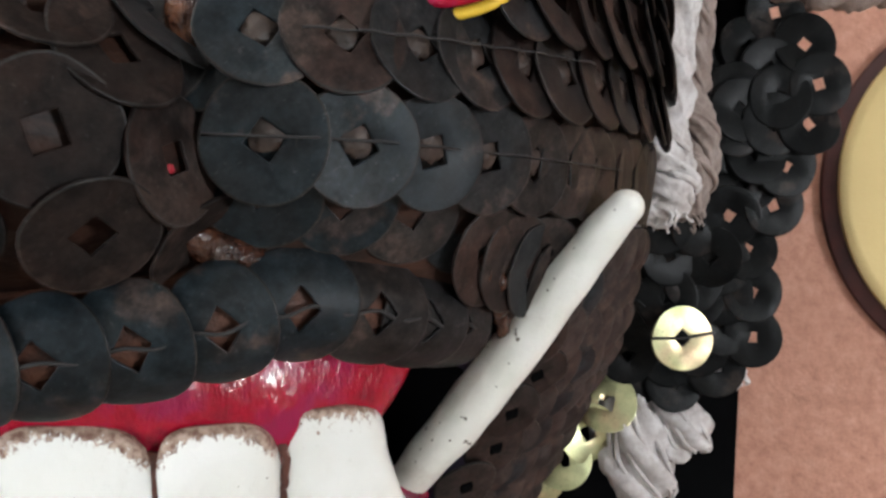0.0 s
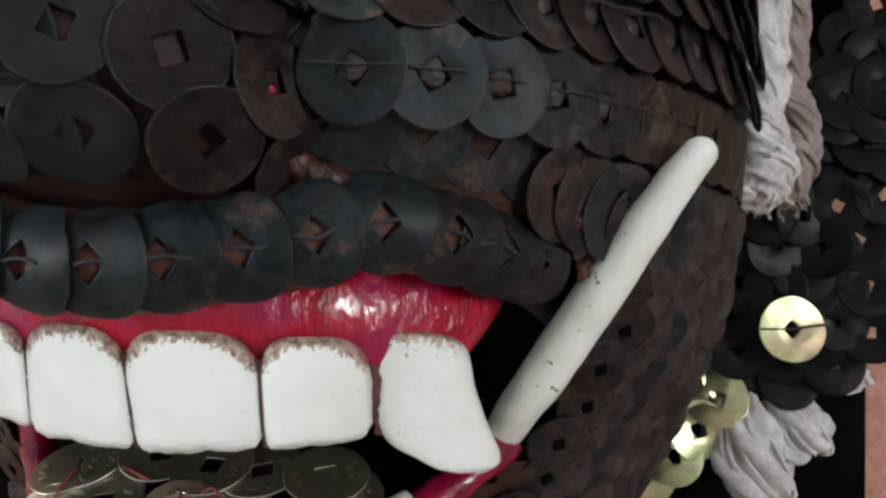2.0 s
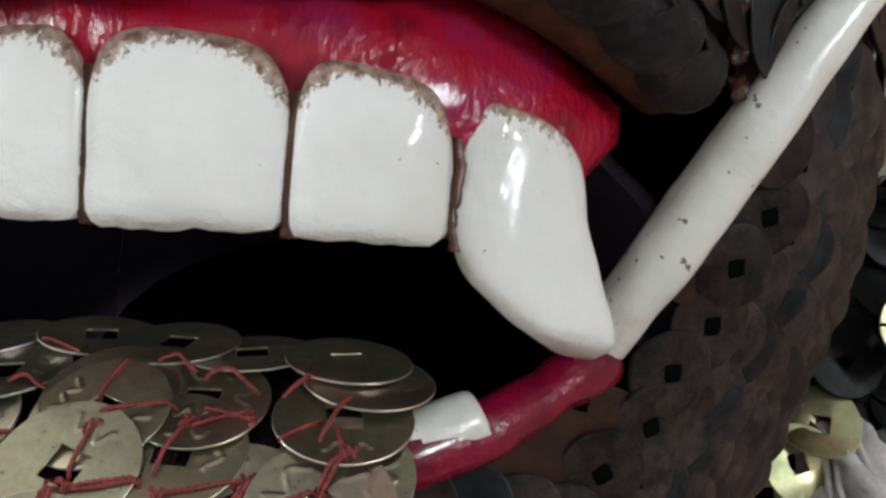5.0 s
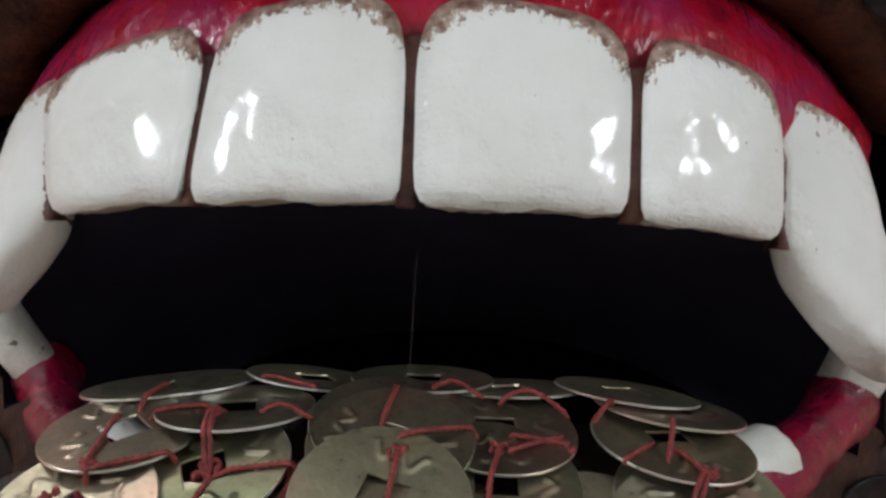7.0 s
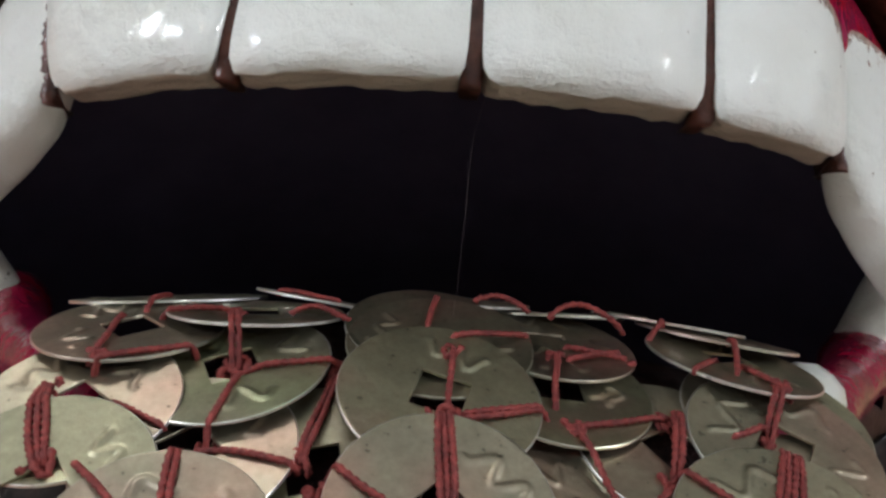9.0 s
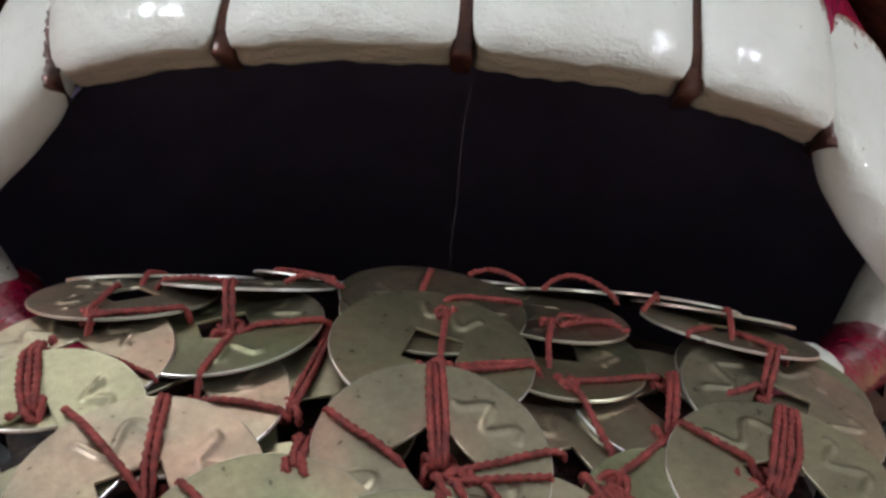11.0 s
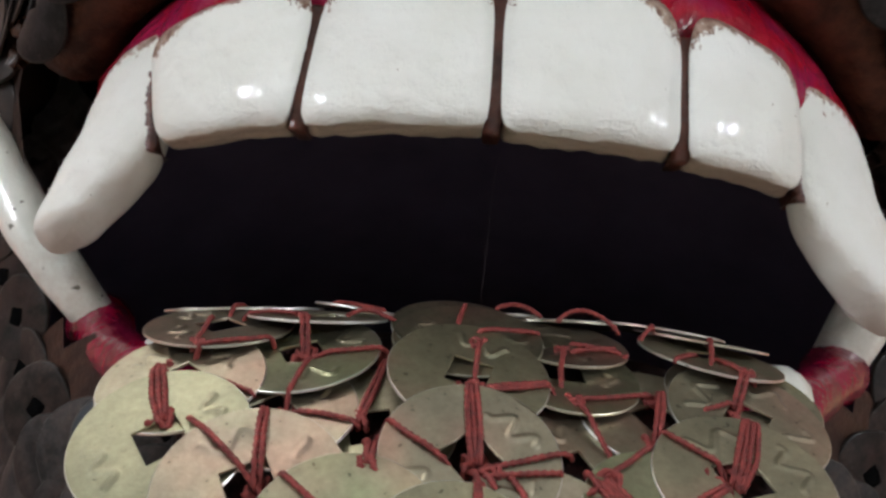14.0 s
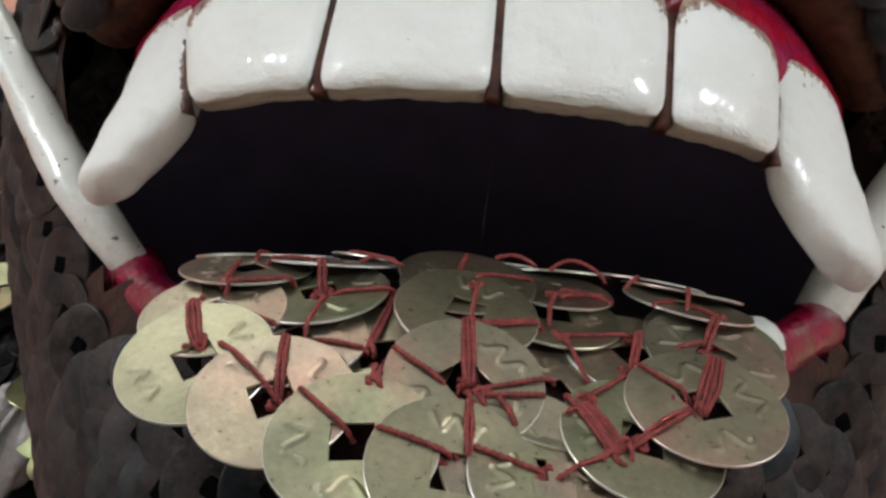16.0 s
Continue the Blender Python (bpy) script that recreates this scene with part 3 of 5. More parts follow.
# open mouth's lining, lightened for haze; black back sheet stands for shade
bm = bmesh.new()
rows = []
for i in range(9):
    f = i / 8
    y = 0.045 + 0.14 * f
    w, h = 0.107 + 0.006 * math.sin(math.pi * f), 0.050 + 0.008 * min(1, 3 * f)
    rows.append([bm.verts.new((w * math.cos(a), f * y + (1 - f) * (0.042 + 0.056 * abs(math.cos(a)) - 0.038 * max(0, math.sin(a)) + 0.020 * max(0, -math.sin(a))), 1.407 + h * math.sin(a))) for a in [2 * math.pi * k / 32 for k in range(32)]])
grid_faces(bm, rows, True)
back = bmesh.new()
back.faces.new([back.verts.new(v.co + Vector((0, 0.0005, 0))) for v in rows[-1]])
mpart("mouth_lining", bm, HAZED_LINING, "lining of the open mouth, lightened to purple for haze")
mpart("mouth_back", back, CLOTH_AND_SHADE, "back of the mouth, black to stand for its deep shade")
# added board that hides the wall, so the hollow head reads dark
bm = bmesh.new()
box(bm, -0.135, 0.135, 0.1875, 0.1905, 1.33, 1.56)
mpart("back_board", bm, CLOTH_AND_SHADE, "added black board that keeps the hollow head dark")

# upper lip: a rounded roll wrapped in coins bent over it
LIP = [(0, -0.030, 1.4375), (0.020, -0.028, 1.4395), (0.037, -0.022, 1.443), (0.052, -0.017, 1.447), (0.065, -0.010, 1.451), (0.079, 0.001, 1.450), (0.091, 0.015, 1.4475), (0.101, 0.032, 1.4455)]


def lip_at(x):
    """Front point, outward normal and tangent of the lip at signed arc x."""
    t = abs(x) / 0.128
    p, q = spline(LIP, t), spline(LIP, min(t + 0.01, 1.0))
    o = spline(LIP, max(t - 0.01, 0.0))
    d = Vector(q - o).normalized()
    if t < 0.01:
        d = Vector((1, 0, 0))
    sg = 1 if x >= 0 else -1
    p = Vector((p[0] * sg, p[1], p[2]))
    d = Vector((d.x, d.y * sg, d.z * sg))
    up = Vector((0, -0.12, 1)).normalized()
    up = (up - d * up.dot(d)).normalized()
    return p, d.cross(up), d, up


def lip_point(u, v, w):
    p, nn, d, up = lip_at(u)
    rr = 0.0125 - 0.004 * min(abs(u) / 0.128, 1) ** 3
    a = v / rr
    c = p - nn * rr
    return c + (nn * math.cos(a) + up * math.sin(a)) * (rr + w)


bm = bmesh.new()
rows = []
for i in range(61):
    u = -0.127 + 0.254 * i / 60
    rows.append([bm.verts.new(lip_point(u, v, -0.0004)) for v in [-0.031 + 0.062 * k / 20 for k in range(21)]])
grid_faces(bm, rows)
bmesh.ops.recalc_face_normals(bm, faces=bm.faces)
lip = mpart("upper_lip", bm, LIP_WOOD)
# added sheet above the gum: middle purple for haze, sides black for shade
bm = bmesh.new()
rows = []
for i in range(61):
    p, nn, d, up = lip_at(-0.127 + 0.254 * i / 60)
    c = p - nn * 0.010
    rows.append([bm.verts.new(c + Vector(q)) for q in ((0, 0, -0.006), (0, 0.016, -0.001), (0, 0.034, 0.026), (0, 0.090, 0.030))])
for a, b, mt, look_of in ((0, 17, CLOTH_AND_SHADE, "added sheet above the gum, black for shade"), (16, 45, HAZED_LINING, "added sheet above the gum, purple for haze"), (44, 61, CLOTH_AND_SHADE, "added sheet above the gum, black for shade")):
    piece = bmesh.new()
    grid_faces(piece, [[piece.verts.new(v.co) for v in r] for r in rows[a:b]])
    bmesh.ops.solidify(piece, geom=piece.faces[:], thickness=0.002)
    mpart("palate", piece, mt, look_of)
bm.free()
LIP_COINS = (-0.116, -0.1, -0.0875, -0.074, -0.0595, -0.041, -0.0252, -0.0092, 0.006, 0.0204, 0.0366, 0.0549, 0.0731, 0.0914, 0.1055, 0.117)
for i, u0 in enumerate(LIP_COINS):
    sg = 1 if i > 6 else -1 if i < 6 else 0

    def warp(u, v, w, u0=u0, sg=sg):
        lift = 0.0003 + (0.0011 * (1 + sg * u / R_COIN) if sg else 0.0022)
        return lip_point(u0 + u, v * 1.02, lift + w * 0.8)
    b = coin_bm(warp, thick=0.0009, turn=radians(45) + random.uniform(-0.15, 0.15), wob=0.03, seed=i, n=32, hole=0.0029)
    b.transform(INV)
    me = mesh_of(b, "lip_coin", (DARK, EDGE))
    place("coin", me, STEEL if 2 < i < 13 else DARK, lip)
for s in (-1, 1):
    cord = [lip_point(s * (0.004 + 0.118 * k / 60), 0.0006 * math.sin(k * 0.9), 0.0028 - 0.0010 * (k % 8) / 8) for k in range(61)]
    mpart("cord", tube(cord, 0.00045, 6), CORD, "thin dark cord through the coin holes", lip)

# gum, teeth, fangs
def arch(x):
    return 5.4 * (x - 0.002) ** 2 if x > 0.002 else 5.0 * (x - 0.002) ** 2


def tooth_y(x, z):
    """The front of the row of teeth: an arch that leans forward towards the top."""
    return arch(x) - 0.33 * (z - 1.396) - 0.0025


bm = bmesh.new()
rows = []
for i in range(81):
    x = -0.0845 + 0.169 * i / 80
    e = abs(x / 0.0845)
    lo = 1.408 + 0.027 * e ** 8
    hi = 1.449 - 0.008 * e ** 6
    row = []
    for kk in range(17):
        a = math.pi * 2 * kk / 17
        z = (lo + hi) / 2 + (hi - lo) / 2 * math.sin(a)
        th = 0.0065 - 0.0015 * e ** 4
        y = tooth_y(x, min(z, 1.428)) + 0.0085 + 0.0075 * e ** 5 - math.cos(a) * th
        wig = 0.0012 * noise.noise(Vector((x * 120, z * 90, 0)))
        row.append(bm.verts.new((x, y + wig, z)))
    rows.append(row)
grid_faces(bm, rows, True, True)
bmesh.ops.recalc_face_normals(bm, faces=bm.faces)
mpart("upper_gum", bm, RED, "glossy crimson painted gum")


def tooth_bottom(x):
    """Height of the biting edge, which rises to the sides."""
    return 1.3942 + 1.75 * (x - 0.003) ** 2


def add_rim(ob, values, name="rim"):
    at = ob.data.attributes.new(name, "FLOAT", "POINT")
    at.data.foreach_set("value", values)


# joints between the teeth: x at the biting edge, and how far they lean outward per metre of height
GAPS = ((-0.0572, -0.20), (-0.0298, 0.07), (0.003, -0.02), (0.0342, 0.01), (0.0583, 0.0))


def gap_x(i, z):
    return GAPS[i][0] + GAPS[i][1] * (z - 1.396)


def tooth(which, seed):
    """A carved front tooth between two gaps: rounded box, arched at its top."""
    bm = bmesh.new()
    bmesh.ops.create_cube(bm, size=2)
    bmesh.ops.subdivide_edges(bm, edges=bm.edges[:], cuts=11, use_grid_fill=True)
    zt = 1.4247
    rim_of, under_of = [], []
    for v in bm.verts:
        p = v.co.copy()
        n = 3.7 if p.z > 0 else 11.0
        ln = (abs(p.x) ** n + abs(p.z) ** n) ** (1 / n)
        mx = max(abs(p.x), abs(p.z), 1e-6)
        px, pz = (p.x * mx / ln, p.z * mx / ln) if ln > 1e-6 else (0, 0)
        # edges of the front round off
        front = p.y < 0
        py = p.y * (1 - 0.13 * max(0, abs(px) - 0.55) ** 2 / 0.2 - (0.34 if pz > 0 else 0.30) * max(0, abs(pz) - 0.62) ** 2 / 0.145) if front else p.y
        taper = 1 - (0.045 if pz > 0 else 0.012) * (pz - 0.1) ** 2
        level = 1.4115 + pz * 0.016
        x0, x1 = gap_x(which, level), gap_x(which + 1, level)
        cx, hw = (x0 + x1) / 2, (x1 - x0) / 2 - 0.0008
        x = cx + px * hw * taper
        zb = tooth_bottom(x)
        z = (zb + zt) / 2 + pz * (zt - zb) / 2
        depth = 0.0044
        y = tooth_y(x, z) + depth + py * depth - 0.0012 * (1 - px * px) * (1 - pz * pz)
        w = noise.noise(Vector((x * 130, z * 130, seed * 3.1))) * 0.0005
        if pz < -0.5:
            z += 0.0110 * (py + 1) * 0.5 * (-pz - 0.5) + 0.0010 * noise.noise(Vector((x * 90, 3.3, seed))) + 0.0007 * noise.noise(Vector((x * 400, y * 400, seed)))
        v.co = (x, y + w, z + w * 0.6)
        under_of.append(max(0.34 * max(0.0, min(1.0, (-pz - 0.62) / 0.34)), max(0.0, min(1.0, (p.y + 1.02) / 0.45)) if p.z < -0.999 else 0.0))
        top = (abs(px) ** 3.2 + max(pz, 0) ** 3.2) ** (1 / 3.2) if pz > 0 else abs(px)
        rim_of.append(max(0.0, min(1.0, (top - 0.62) / 0.36)) * max(0.0, min(1.0, (pz - 0.15) / 0.5)))
    bmesh.ops.recalc_face_normals(bm, faces=bm.faces)
    ob = mpart("tooth", bm, TOOTH, "white enamelled front tooth, brown-brushed at the gum")
    add_rim(ob, rim_of)
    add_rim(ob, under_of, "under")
    return ob


for i in range(4):
    tooth(i, i)
for i in range(5):
    outer = i in (0, 4)
    bm = bmesh.new()
    rows = []
    for kk in range(61):
        f = kk / 60
        low = tooth_bottom(GAPS[i][0])
        z = low + 0.0013 + (1.4175 - low) * f
        x = gap_x(i, z) + 0.0003 * math.sin(9 * f + 2 * i)
        y = tooth_y(x, z) + (0.0040 if outer else 0.0018 + 0.0016 * max(0.0, 1 - 4 * f))
        rise = 0.0045 * max(0.0, 1 - 6 * f)
        row = []
        for dx, dy in ((-0.0018, 0.0009), (-0.0010, 0.0), (0.0010, 0.0), (0.0018, 0.0009), (0.0014, 0.0070), (-0.0014, 0.0070)):
            dx *= 0.55 if outer else 1.1 - 0.3 * max(0.0, 1 - 4 * f)
            w = 0.0004 * noise.noise(Vector((dx * 900, z * 600, i * 2.7))) + 0.0004 * noise.noise(Vector((dx * 1500, z * 1700, i * 1.3)))
            row.append(bm.verts.new((x + dx + w, y + dy + 0.6 * w, z + rise * dy / 0.007)))
        rows.append(row)
    grid_faces(bm, rows, True, True)
    bmesh.ops.recalc_face_normals(bm, faces=bm.faces)
    mpart("tooth_gap", bm, BROWN, "brown painted joint between the teeth")

FANG = [(1.4271, 0.0680, 0.0040), (1.4258, 0.0674, 0.0080), (1.4229, 0.0677, 0.0103), (1.4177, 0.0683, 0.0110), (1.4120, 0.0692, 0.0112), (1.4060, 0.0698, 0.0124), (1.4015, 0.0712, 0.0128), (1.3980, 0.0732, 0.0122), (1.3950, 0.0757, 0.0103), (1.3927, 0.0778, 0.0078), (1.3908, 0.0790, 0.0040)]
for s in (1, -1):
    bm = bmesh.new()
    rows, rim_of = [], []
    for kk in range(31):
        z, cx, hw = spline([(a, b, c) for a, b, c in FANG], kk / 30)
        row = []
        for i in range(24):
            a = 2 * math.pi * i / 24
            c, sn = math.cos(a), math.sin(a)
            ex = 0.72
            px = math.copysign(abs(c) ** ex, c)
            py = math.copysign(abs(sn) ** ex, sn)
            x = cx + px * hw
            d = 0.0062 * min(1.0, (hw / 0.0075)) ** 0.6
            y = arch(cx) + (x - cx) * 0.62 - 0.22 * (z - 1.396) + 0.0042 + py * d
            q = Vector((x, y, z))
            q += noise.noise_vector(q * 130) * 0.0004
            row.append(bm.verts.new((q.x * s + (0.0005 if s < 0 else 0), q.y + (0.0008 if s < 0 else 0), q.z + (0.0025 + 0.0022 * min(1.0, max(0.0, (1.403 - q.z) / 0.012)) if s < 0 else 0))))
            rim_of.append(max(0.0, 1.15 - kk / 8.5))
        rows.append(row)
    grid_faces(bm, rows, True, True)
    bmesh.ops.recalc_face_normals(bm, faces=bm.faces)
    add_rim(mpart("fang", bm, TOOTH, "long curved white enamelled fang"), rim_of)

# lower jaw: gum, stump teeth and the tusks that rise from it
for s in (1, -1):
    ends = [(0.046, 0.0385, 1.367), (0.061, 0.0472, 1.3755), (0.072, 0.0550, 1.3845), (0.080, 0.0625, 1.3925), (0.0825, 0.0665, 1.3965)] if s > 0 else [(0.046, 0.042, 1.366), (0.060, 0.0515, 1.375), (0.071, 0.0600, 1.3845), (0.0785, 0.0670, 1.3925), (0.0805, 0.0700, 1.3965)]
    g = [spline(ends, kk / 24) for kk in range(25)]
    mpart("lower_gum", tube([side(p, s) for p in g], lambda f: 0.0056 + 0.0006 * math.sin(9 * f) + 0.0012 * f * f, 18, rough=0.0007), CRIMSON, "glossy dark crimson lower gum")
    shift = 0.0 if s > 0 else 0.004
    bm = tube([side((p[0] - shift, p[1] + 1.5 * shift, p[2]), s) for p in ((0.046, 0.040, 1.369), (0.051, 0.0415, 1.372), (0.056, 0.0432, 1.375), (0.0605, 0.0450, 1.3775), (0.0618, 0.0456, 1.3783), (0.0624, 0.0459, 1.3787))], lambda f: 0.0058 * (1 - 0.5 * max(0, f - 0.7) ** 2 / 0.09), 12, rough=0.0007)
    mpart("lower_tooth", bm, TUSK_WHITE, "short white lower tooth beside the tongue")
    way = [(0.0785, 0.0688, 1.3915), (0.0880, 0.0592, 1.4062), (0.0966, 0.0528, 1.4183), (0.1124, 0.0440, 1.4425), (0.1268, 0.0384, 1.4652), (0.1382, 0.0354, 1.4803)] if s > 0 else [(0.0772, 0.0660, 1.3920), (0.0867, 0.0600, 1.4010), (0.0976, 0.0560, 1.4120), (0.1140, 0.0525, 1.4325), (0.1290, 0.0490, 1.4520), (0.1420, 0.0460, 1.4700)]
    t = [spline(way, 1 - (1 - kk / 48) ** 1.8) for kk in range(49)]
    bm = tube([side(p, s) for p in t], lambda f: (1.0 if s > 0 else 0.84) * (0.0040 + 0.0029 * math.sin(math.pi * min(1.0, 0.10 + 0.90 * (1 - (1 - f) ** 1.8))) ** 0.9) * math.sqrt(max(0.001, 1 - (max(0, 1 - (1 - f) ** 1.8 - 0.955) / 0.045) ** 2)), 24, rough=0.0004)
    mpart("tusk", bm, TUSK_WHITE, "long white painted tusk rising past the cheek")

# nose bulb
bm = bmesh.new()
bmesh.ops.create_uvsphere(bm, u_segments=40, v_segments=24, radius=1)
NOSE_C, NOSE_R = Vector((0.0, 0.004, 1.482)), Vector((0.052, 0.058, 0.034))


def nose_point(lon, lat, lift=0.0):
    """Nose bulb; lon 0 points at the viewer, positive to +x."""
    d = Vector((math.sin(lon) * math.cos(lat), -math.cos(lon) * math.cos(lat), math.sin(lat)))
    p = NOSE_C + Vector((d.x * NOSE_R.x, d.y * NOSE_R.y, d.z * NOSE_R.z))
    n = Vector((d.x / NOSE_R.x, d.y / NOSE_R.y, d.z / NOSE_R.z)).normalized()
    return p + n * lift, n


for v in bm.verts:
    v.co = NOSE_C + Vector((v.co.x * NOSE_R.x, v.co.y * NOSE_R.y, v.co.z * NOSE_R.z))
nose = mpart("nose", bm, WOOD, "broad carved nose clad in coins")
NOSE_COINS = ((0.0, -0.1, 10), (0.0, -0.55, 0), (0.0, 0.45, 20), (0.25, -0.55, 5), (0.23, 0.0, 3), (0.30, 0.5, 15), (0.82, 0.36, 40), (0.61, -0.07, 4), (0.58, 0.53, 8), (1.06, 0.60, 20), (1.24, -0.50, 30), (0.765, -0.46, 40))
for i, (lon, lat, spin) in enumerate(NOSE_COINS):
    for s in ((1, -1) if lon else (1,)):
        p, nn = nose_point(lon * s, lat, 0.0005 + 0.00035 * i + (0.0016 if i == 11 else 0))
        mplace("coin", DARK_COINS[i % 6], (INK, INK, INK, INK, INK, INK, SOOT, SOOT, SOOT, DARK, SOOT, SOOT)[i], basis(p, nn, (1, 0.3 * s, 0), spin * s, 0, -4 * s), parent=nose)
# a coin turned side-on at the nostril's flank
for s in (1, -1):
    p, nn = nose_point(1.0 * s, -0.12, 0.002)
    mplace("coin", DARK_COIN_WORN, UMBER, basis(p, (0.93 * s, -0.33, 0.12), (0.3, 1.0 * s, 0), 20), parent=nose)


# resin that fills the fold between nose and cheek, and dabs of red paint
for s in (1, -1):
    fold = [Vector(head_sheet(u, z, 0.0002)) for u, z in [spline([(0.128, 1.512), (0.130, 1.500), (0.128, 1.486), (0.126, 1.474), (0.140, 1.464), (0.180, 1.459), (0.225, 1.457)], kk / 40) for kk in range(41)]]
    mpart("resin", tube([side(p, s) for p in fold], lambda f: 0.0036 + 0.0008 * math.sin(19 * f), 12, rough=0.0016, seed=2), RESIN, "glossy reddish brown resin in the fold beside the nose")
    for u0, z0, size in ((0.425, 1.4585, 0.0030), (0.432, 1.4520, 0.0026), (0.436, 1.4462, 0.0022), (0.405, 1.4610, 0.0028)):
        bm = bmesh.new()
        bmesh.ops.create_icosphere(bm, subdivisions=3, radius=1)
        for v in bm.verts:
            v.co = v.co * (1 + 0.4 * noise.noise(v.co * 1.8 + Vector((u0 * 50, 0, 0))))
        bm.transform(Matrix.Translation(side(head_sheet(u0, z0, 0.0016), s)) @ Matrix.Diagonal((size, size, size * 1.3, 1)))
        mpart("resin", bm, RESIN, "lump of glossy reddish brown resin")
    for (p, nn), size in ((nose_point(0.98 * s, -0.16, 0.0036), 0.0006), ((Vector(side(head_sheet(0.258, 1.4965, 0.0048), s)), Vector((0.4 * s, -1, 0.1)).normalized()), 0.0013)):
        bm = bmesh.new()
        bmesh.ops.create_icosphere(bm, subdivisions=2, radius=1)
        for v in bm.verts:
            v.co = v.co * (1 + 0.3 * noise.noise(v.co * 2))
        bm.transform(basis(p, nn, (1, 0, 0.3)) @ Matrix.Diagonal((size * 1.2, size * 1.7, size * 0.4, 1)))
        mpart("paint_dab", bm, DAB, "small dab of red paint")

# ---- coins that clad the cheeks and the jaw ----
LEFT = bmesh.new()
UV_SLOT = [DARK, STEEL, UMBER, SOOT, SCALE, EDGE, CLOTH_AND_SHADE]


def head_frame(u, z):
    p = Vector(head_sheet(u, z))
    a = Vector(head_sheet(min(u + 0.015, 1), z)) - Vector(head_sheet(max(u - 0.015, 0), z))
    b = Vector(head_sheet(u, z + 0.004)) - Vector(head_sheet(u, z - 0.004))
    return p, a.cross(b).normalized(), a.normalized()


def step_u(u, z, d):
    """The u that lies d metres further round."""
    p = head_sheet(u, z)
    w = u
    while w < 1.0 and np.linalg.norm(head_sheet(w, z) - p) < d:
        w += 0.004
    return w


bm = bmesh.new()
bmesh.ops.create_icosphere(bm, subdivisions=3, radius=1)
for v in bm.verts:
    v.co = Vector((v.co.x * 0.0033, v.co.y * 0.0031, v.co.z * 0.0013)) * (1 + 0.35 * noise.noise(v.co * 2.3))
FILLER_LUMP = mesh_of(bm, "filler", (FILLER,))
# black plug put in each jaw coin's hole in place of its shade
bm = bmesh.new()
bmesh.ops.create_icosphere(bm, subdivisions=2, radius=1)
for v in bm.verts:
    q = max(abs(v.co.x), abs(v.co.y), 0.6) / max(v.co.xy.length, 0.6)
    v.co = Vector((v.co.x * 0.0021 / q, v.co.y * 0.0021 / q, v.co.z * 0.0004 + 0.0001)) * (1 + 0.2 * noise.noise(v.co * 2.3))
HOLE_SHADE = mesh_of(bm, "lacing", (CLOTH_AND_SHADE,))


def clad(u, z, kinds, mat, lift, spin=0.0, tip=0.0, sway=0.0):
    me = random.choice(kinds)
    p, nn, along = head_frame(u, z)
    m = INV @ basis(p + nn * lift, nn, along, spin, tip, sway)
    low = z < 1.374
    if not low:
        place("coin", me, mat, mask, m)
    if 1.478 < z < 1.515 and u < 0.7:
        place("filler", FILLER_LUMP, FILLER, mask, m @ pose(0.0006, 0.0007, -0.0012, 0, 0, 900 * u))
    jaw = kinds is SMALL_COINS
    if jaw and not low:
        place("lacing", HOLE_SHADE, CLOTH_AND_SHADE, mask, m)
    # the chin and the other half of the face, seen only past the tongue, are one joined cladding
    flip = Matrix.Diagonal((-1, 1, 1, 1))
    for mm in (flip @ m @ flip, m)[:2 if low else 1]:
        old, had = len(LEFT.faces), len(LEFT.verts)
        LEFT.from_mesh(me)
        mid = len(LEFT.faces)
        if jaw:
            LEFT.from_mesh(HOLE_SHADE)
        LEFT.verts.ensure_lookup_table()
        LEFT.faces.ensure_lookup_table()
        for v in LEFT.verts[had:]:
            v.co = mm @ v.co
        for k, fc in enumerate(LEFT.faces[old:]):
            fc.material_index = 6 if k >= mid - old else UV_SLOT.index(mat) if fc.material_index == 0 else 5
            fc.smooth = True


def row(z0, z1, u0, d, me, mats, lift=0.0022, sway=5.0, tip=0.0, spin=45, count=20, end=0.93):
    u = u0
    for i in range(count):
        if u > end:
            break
        f = i / max(count - 1, 1)
        clad(u, z0 + (z1 - z0) * f, me, mats[i % len(mats)] if i < 4 else mats[-1 - i % 2], lift, spin + random.uniform(-12, 12), tip, sway + random.uniform(-2, 2))
        u = step_u(u, z0 + (z1 - z0) * f, d)
    return u


# main cheek row, each coin over the next; a row tucked under it; shingled rows above
row(1.4738, 1.4705, 0.185, 0.0155, DARK_COINS, (STEEL, STEEL, DARK, DARK), 0.0006, 3.0, -3.0, count=4)
flush = row(1.4825, 1.4840, 0.187, 0.0155, DARK_COINS, (STEEL, STEEL, STEEL, DARK), 0.0044, 8.0, count=4)
row(1.4843, 1.487, flush, 0.0122, DARK_COINS, (DARK, UMBER, UMBER, UMBER), 0.0036, 2.5, count=10)
# coins standing half on edge between the lip and the cheek
row(1.4640, 1.4580, 0.41, 0.0086, DARK_COINS, (UMBER, UMBER, DARK, UMBER), 0.0030, -7.0, -1.0, count=5, end=0.52)
row(1.5025, 1.511, 0.175, 0.0140, DARK_COINS, (STEEL, UMBER, DARK, DARK, UMBER), 0.0056, -14.0, -7.0, count=12)
row(1.522, 1.529, 0.41, 0.0125, DARK_COINS, (DARK, UMBER, DARK, UMBER), 0.0062, -18.0, -6.0, count=14)
row(1.540, 1.545, 0.43, 0.0125, DARK_COINS, (DARK, UMBER, DARK, UMBER), 0.0046, -20.0, 4.0, count=16)
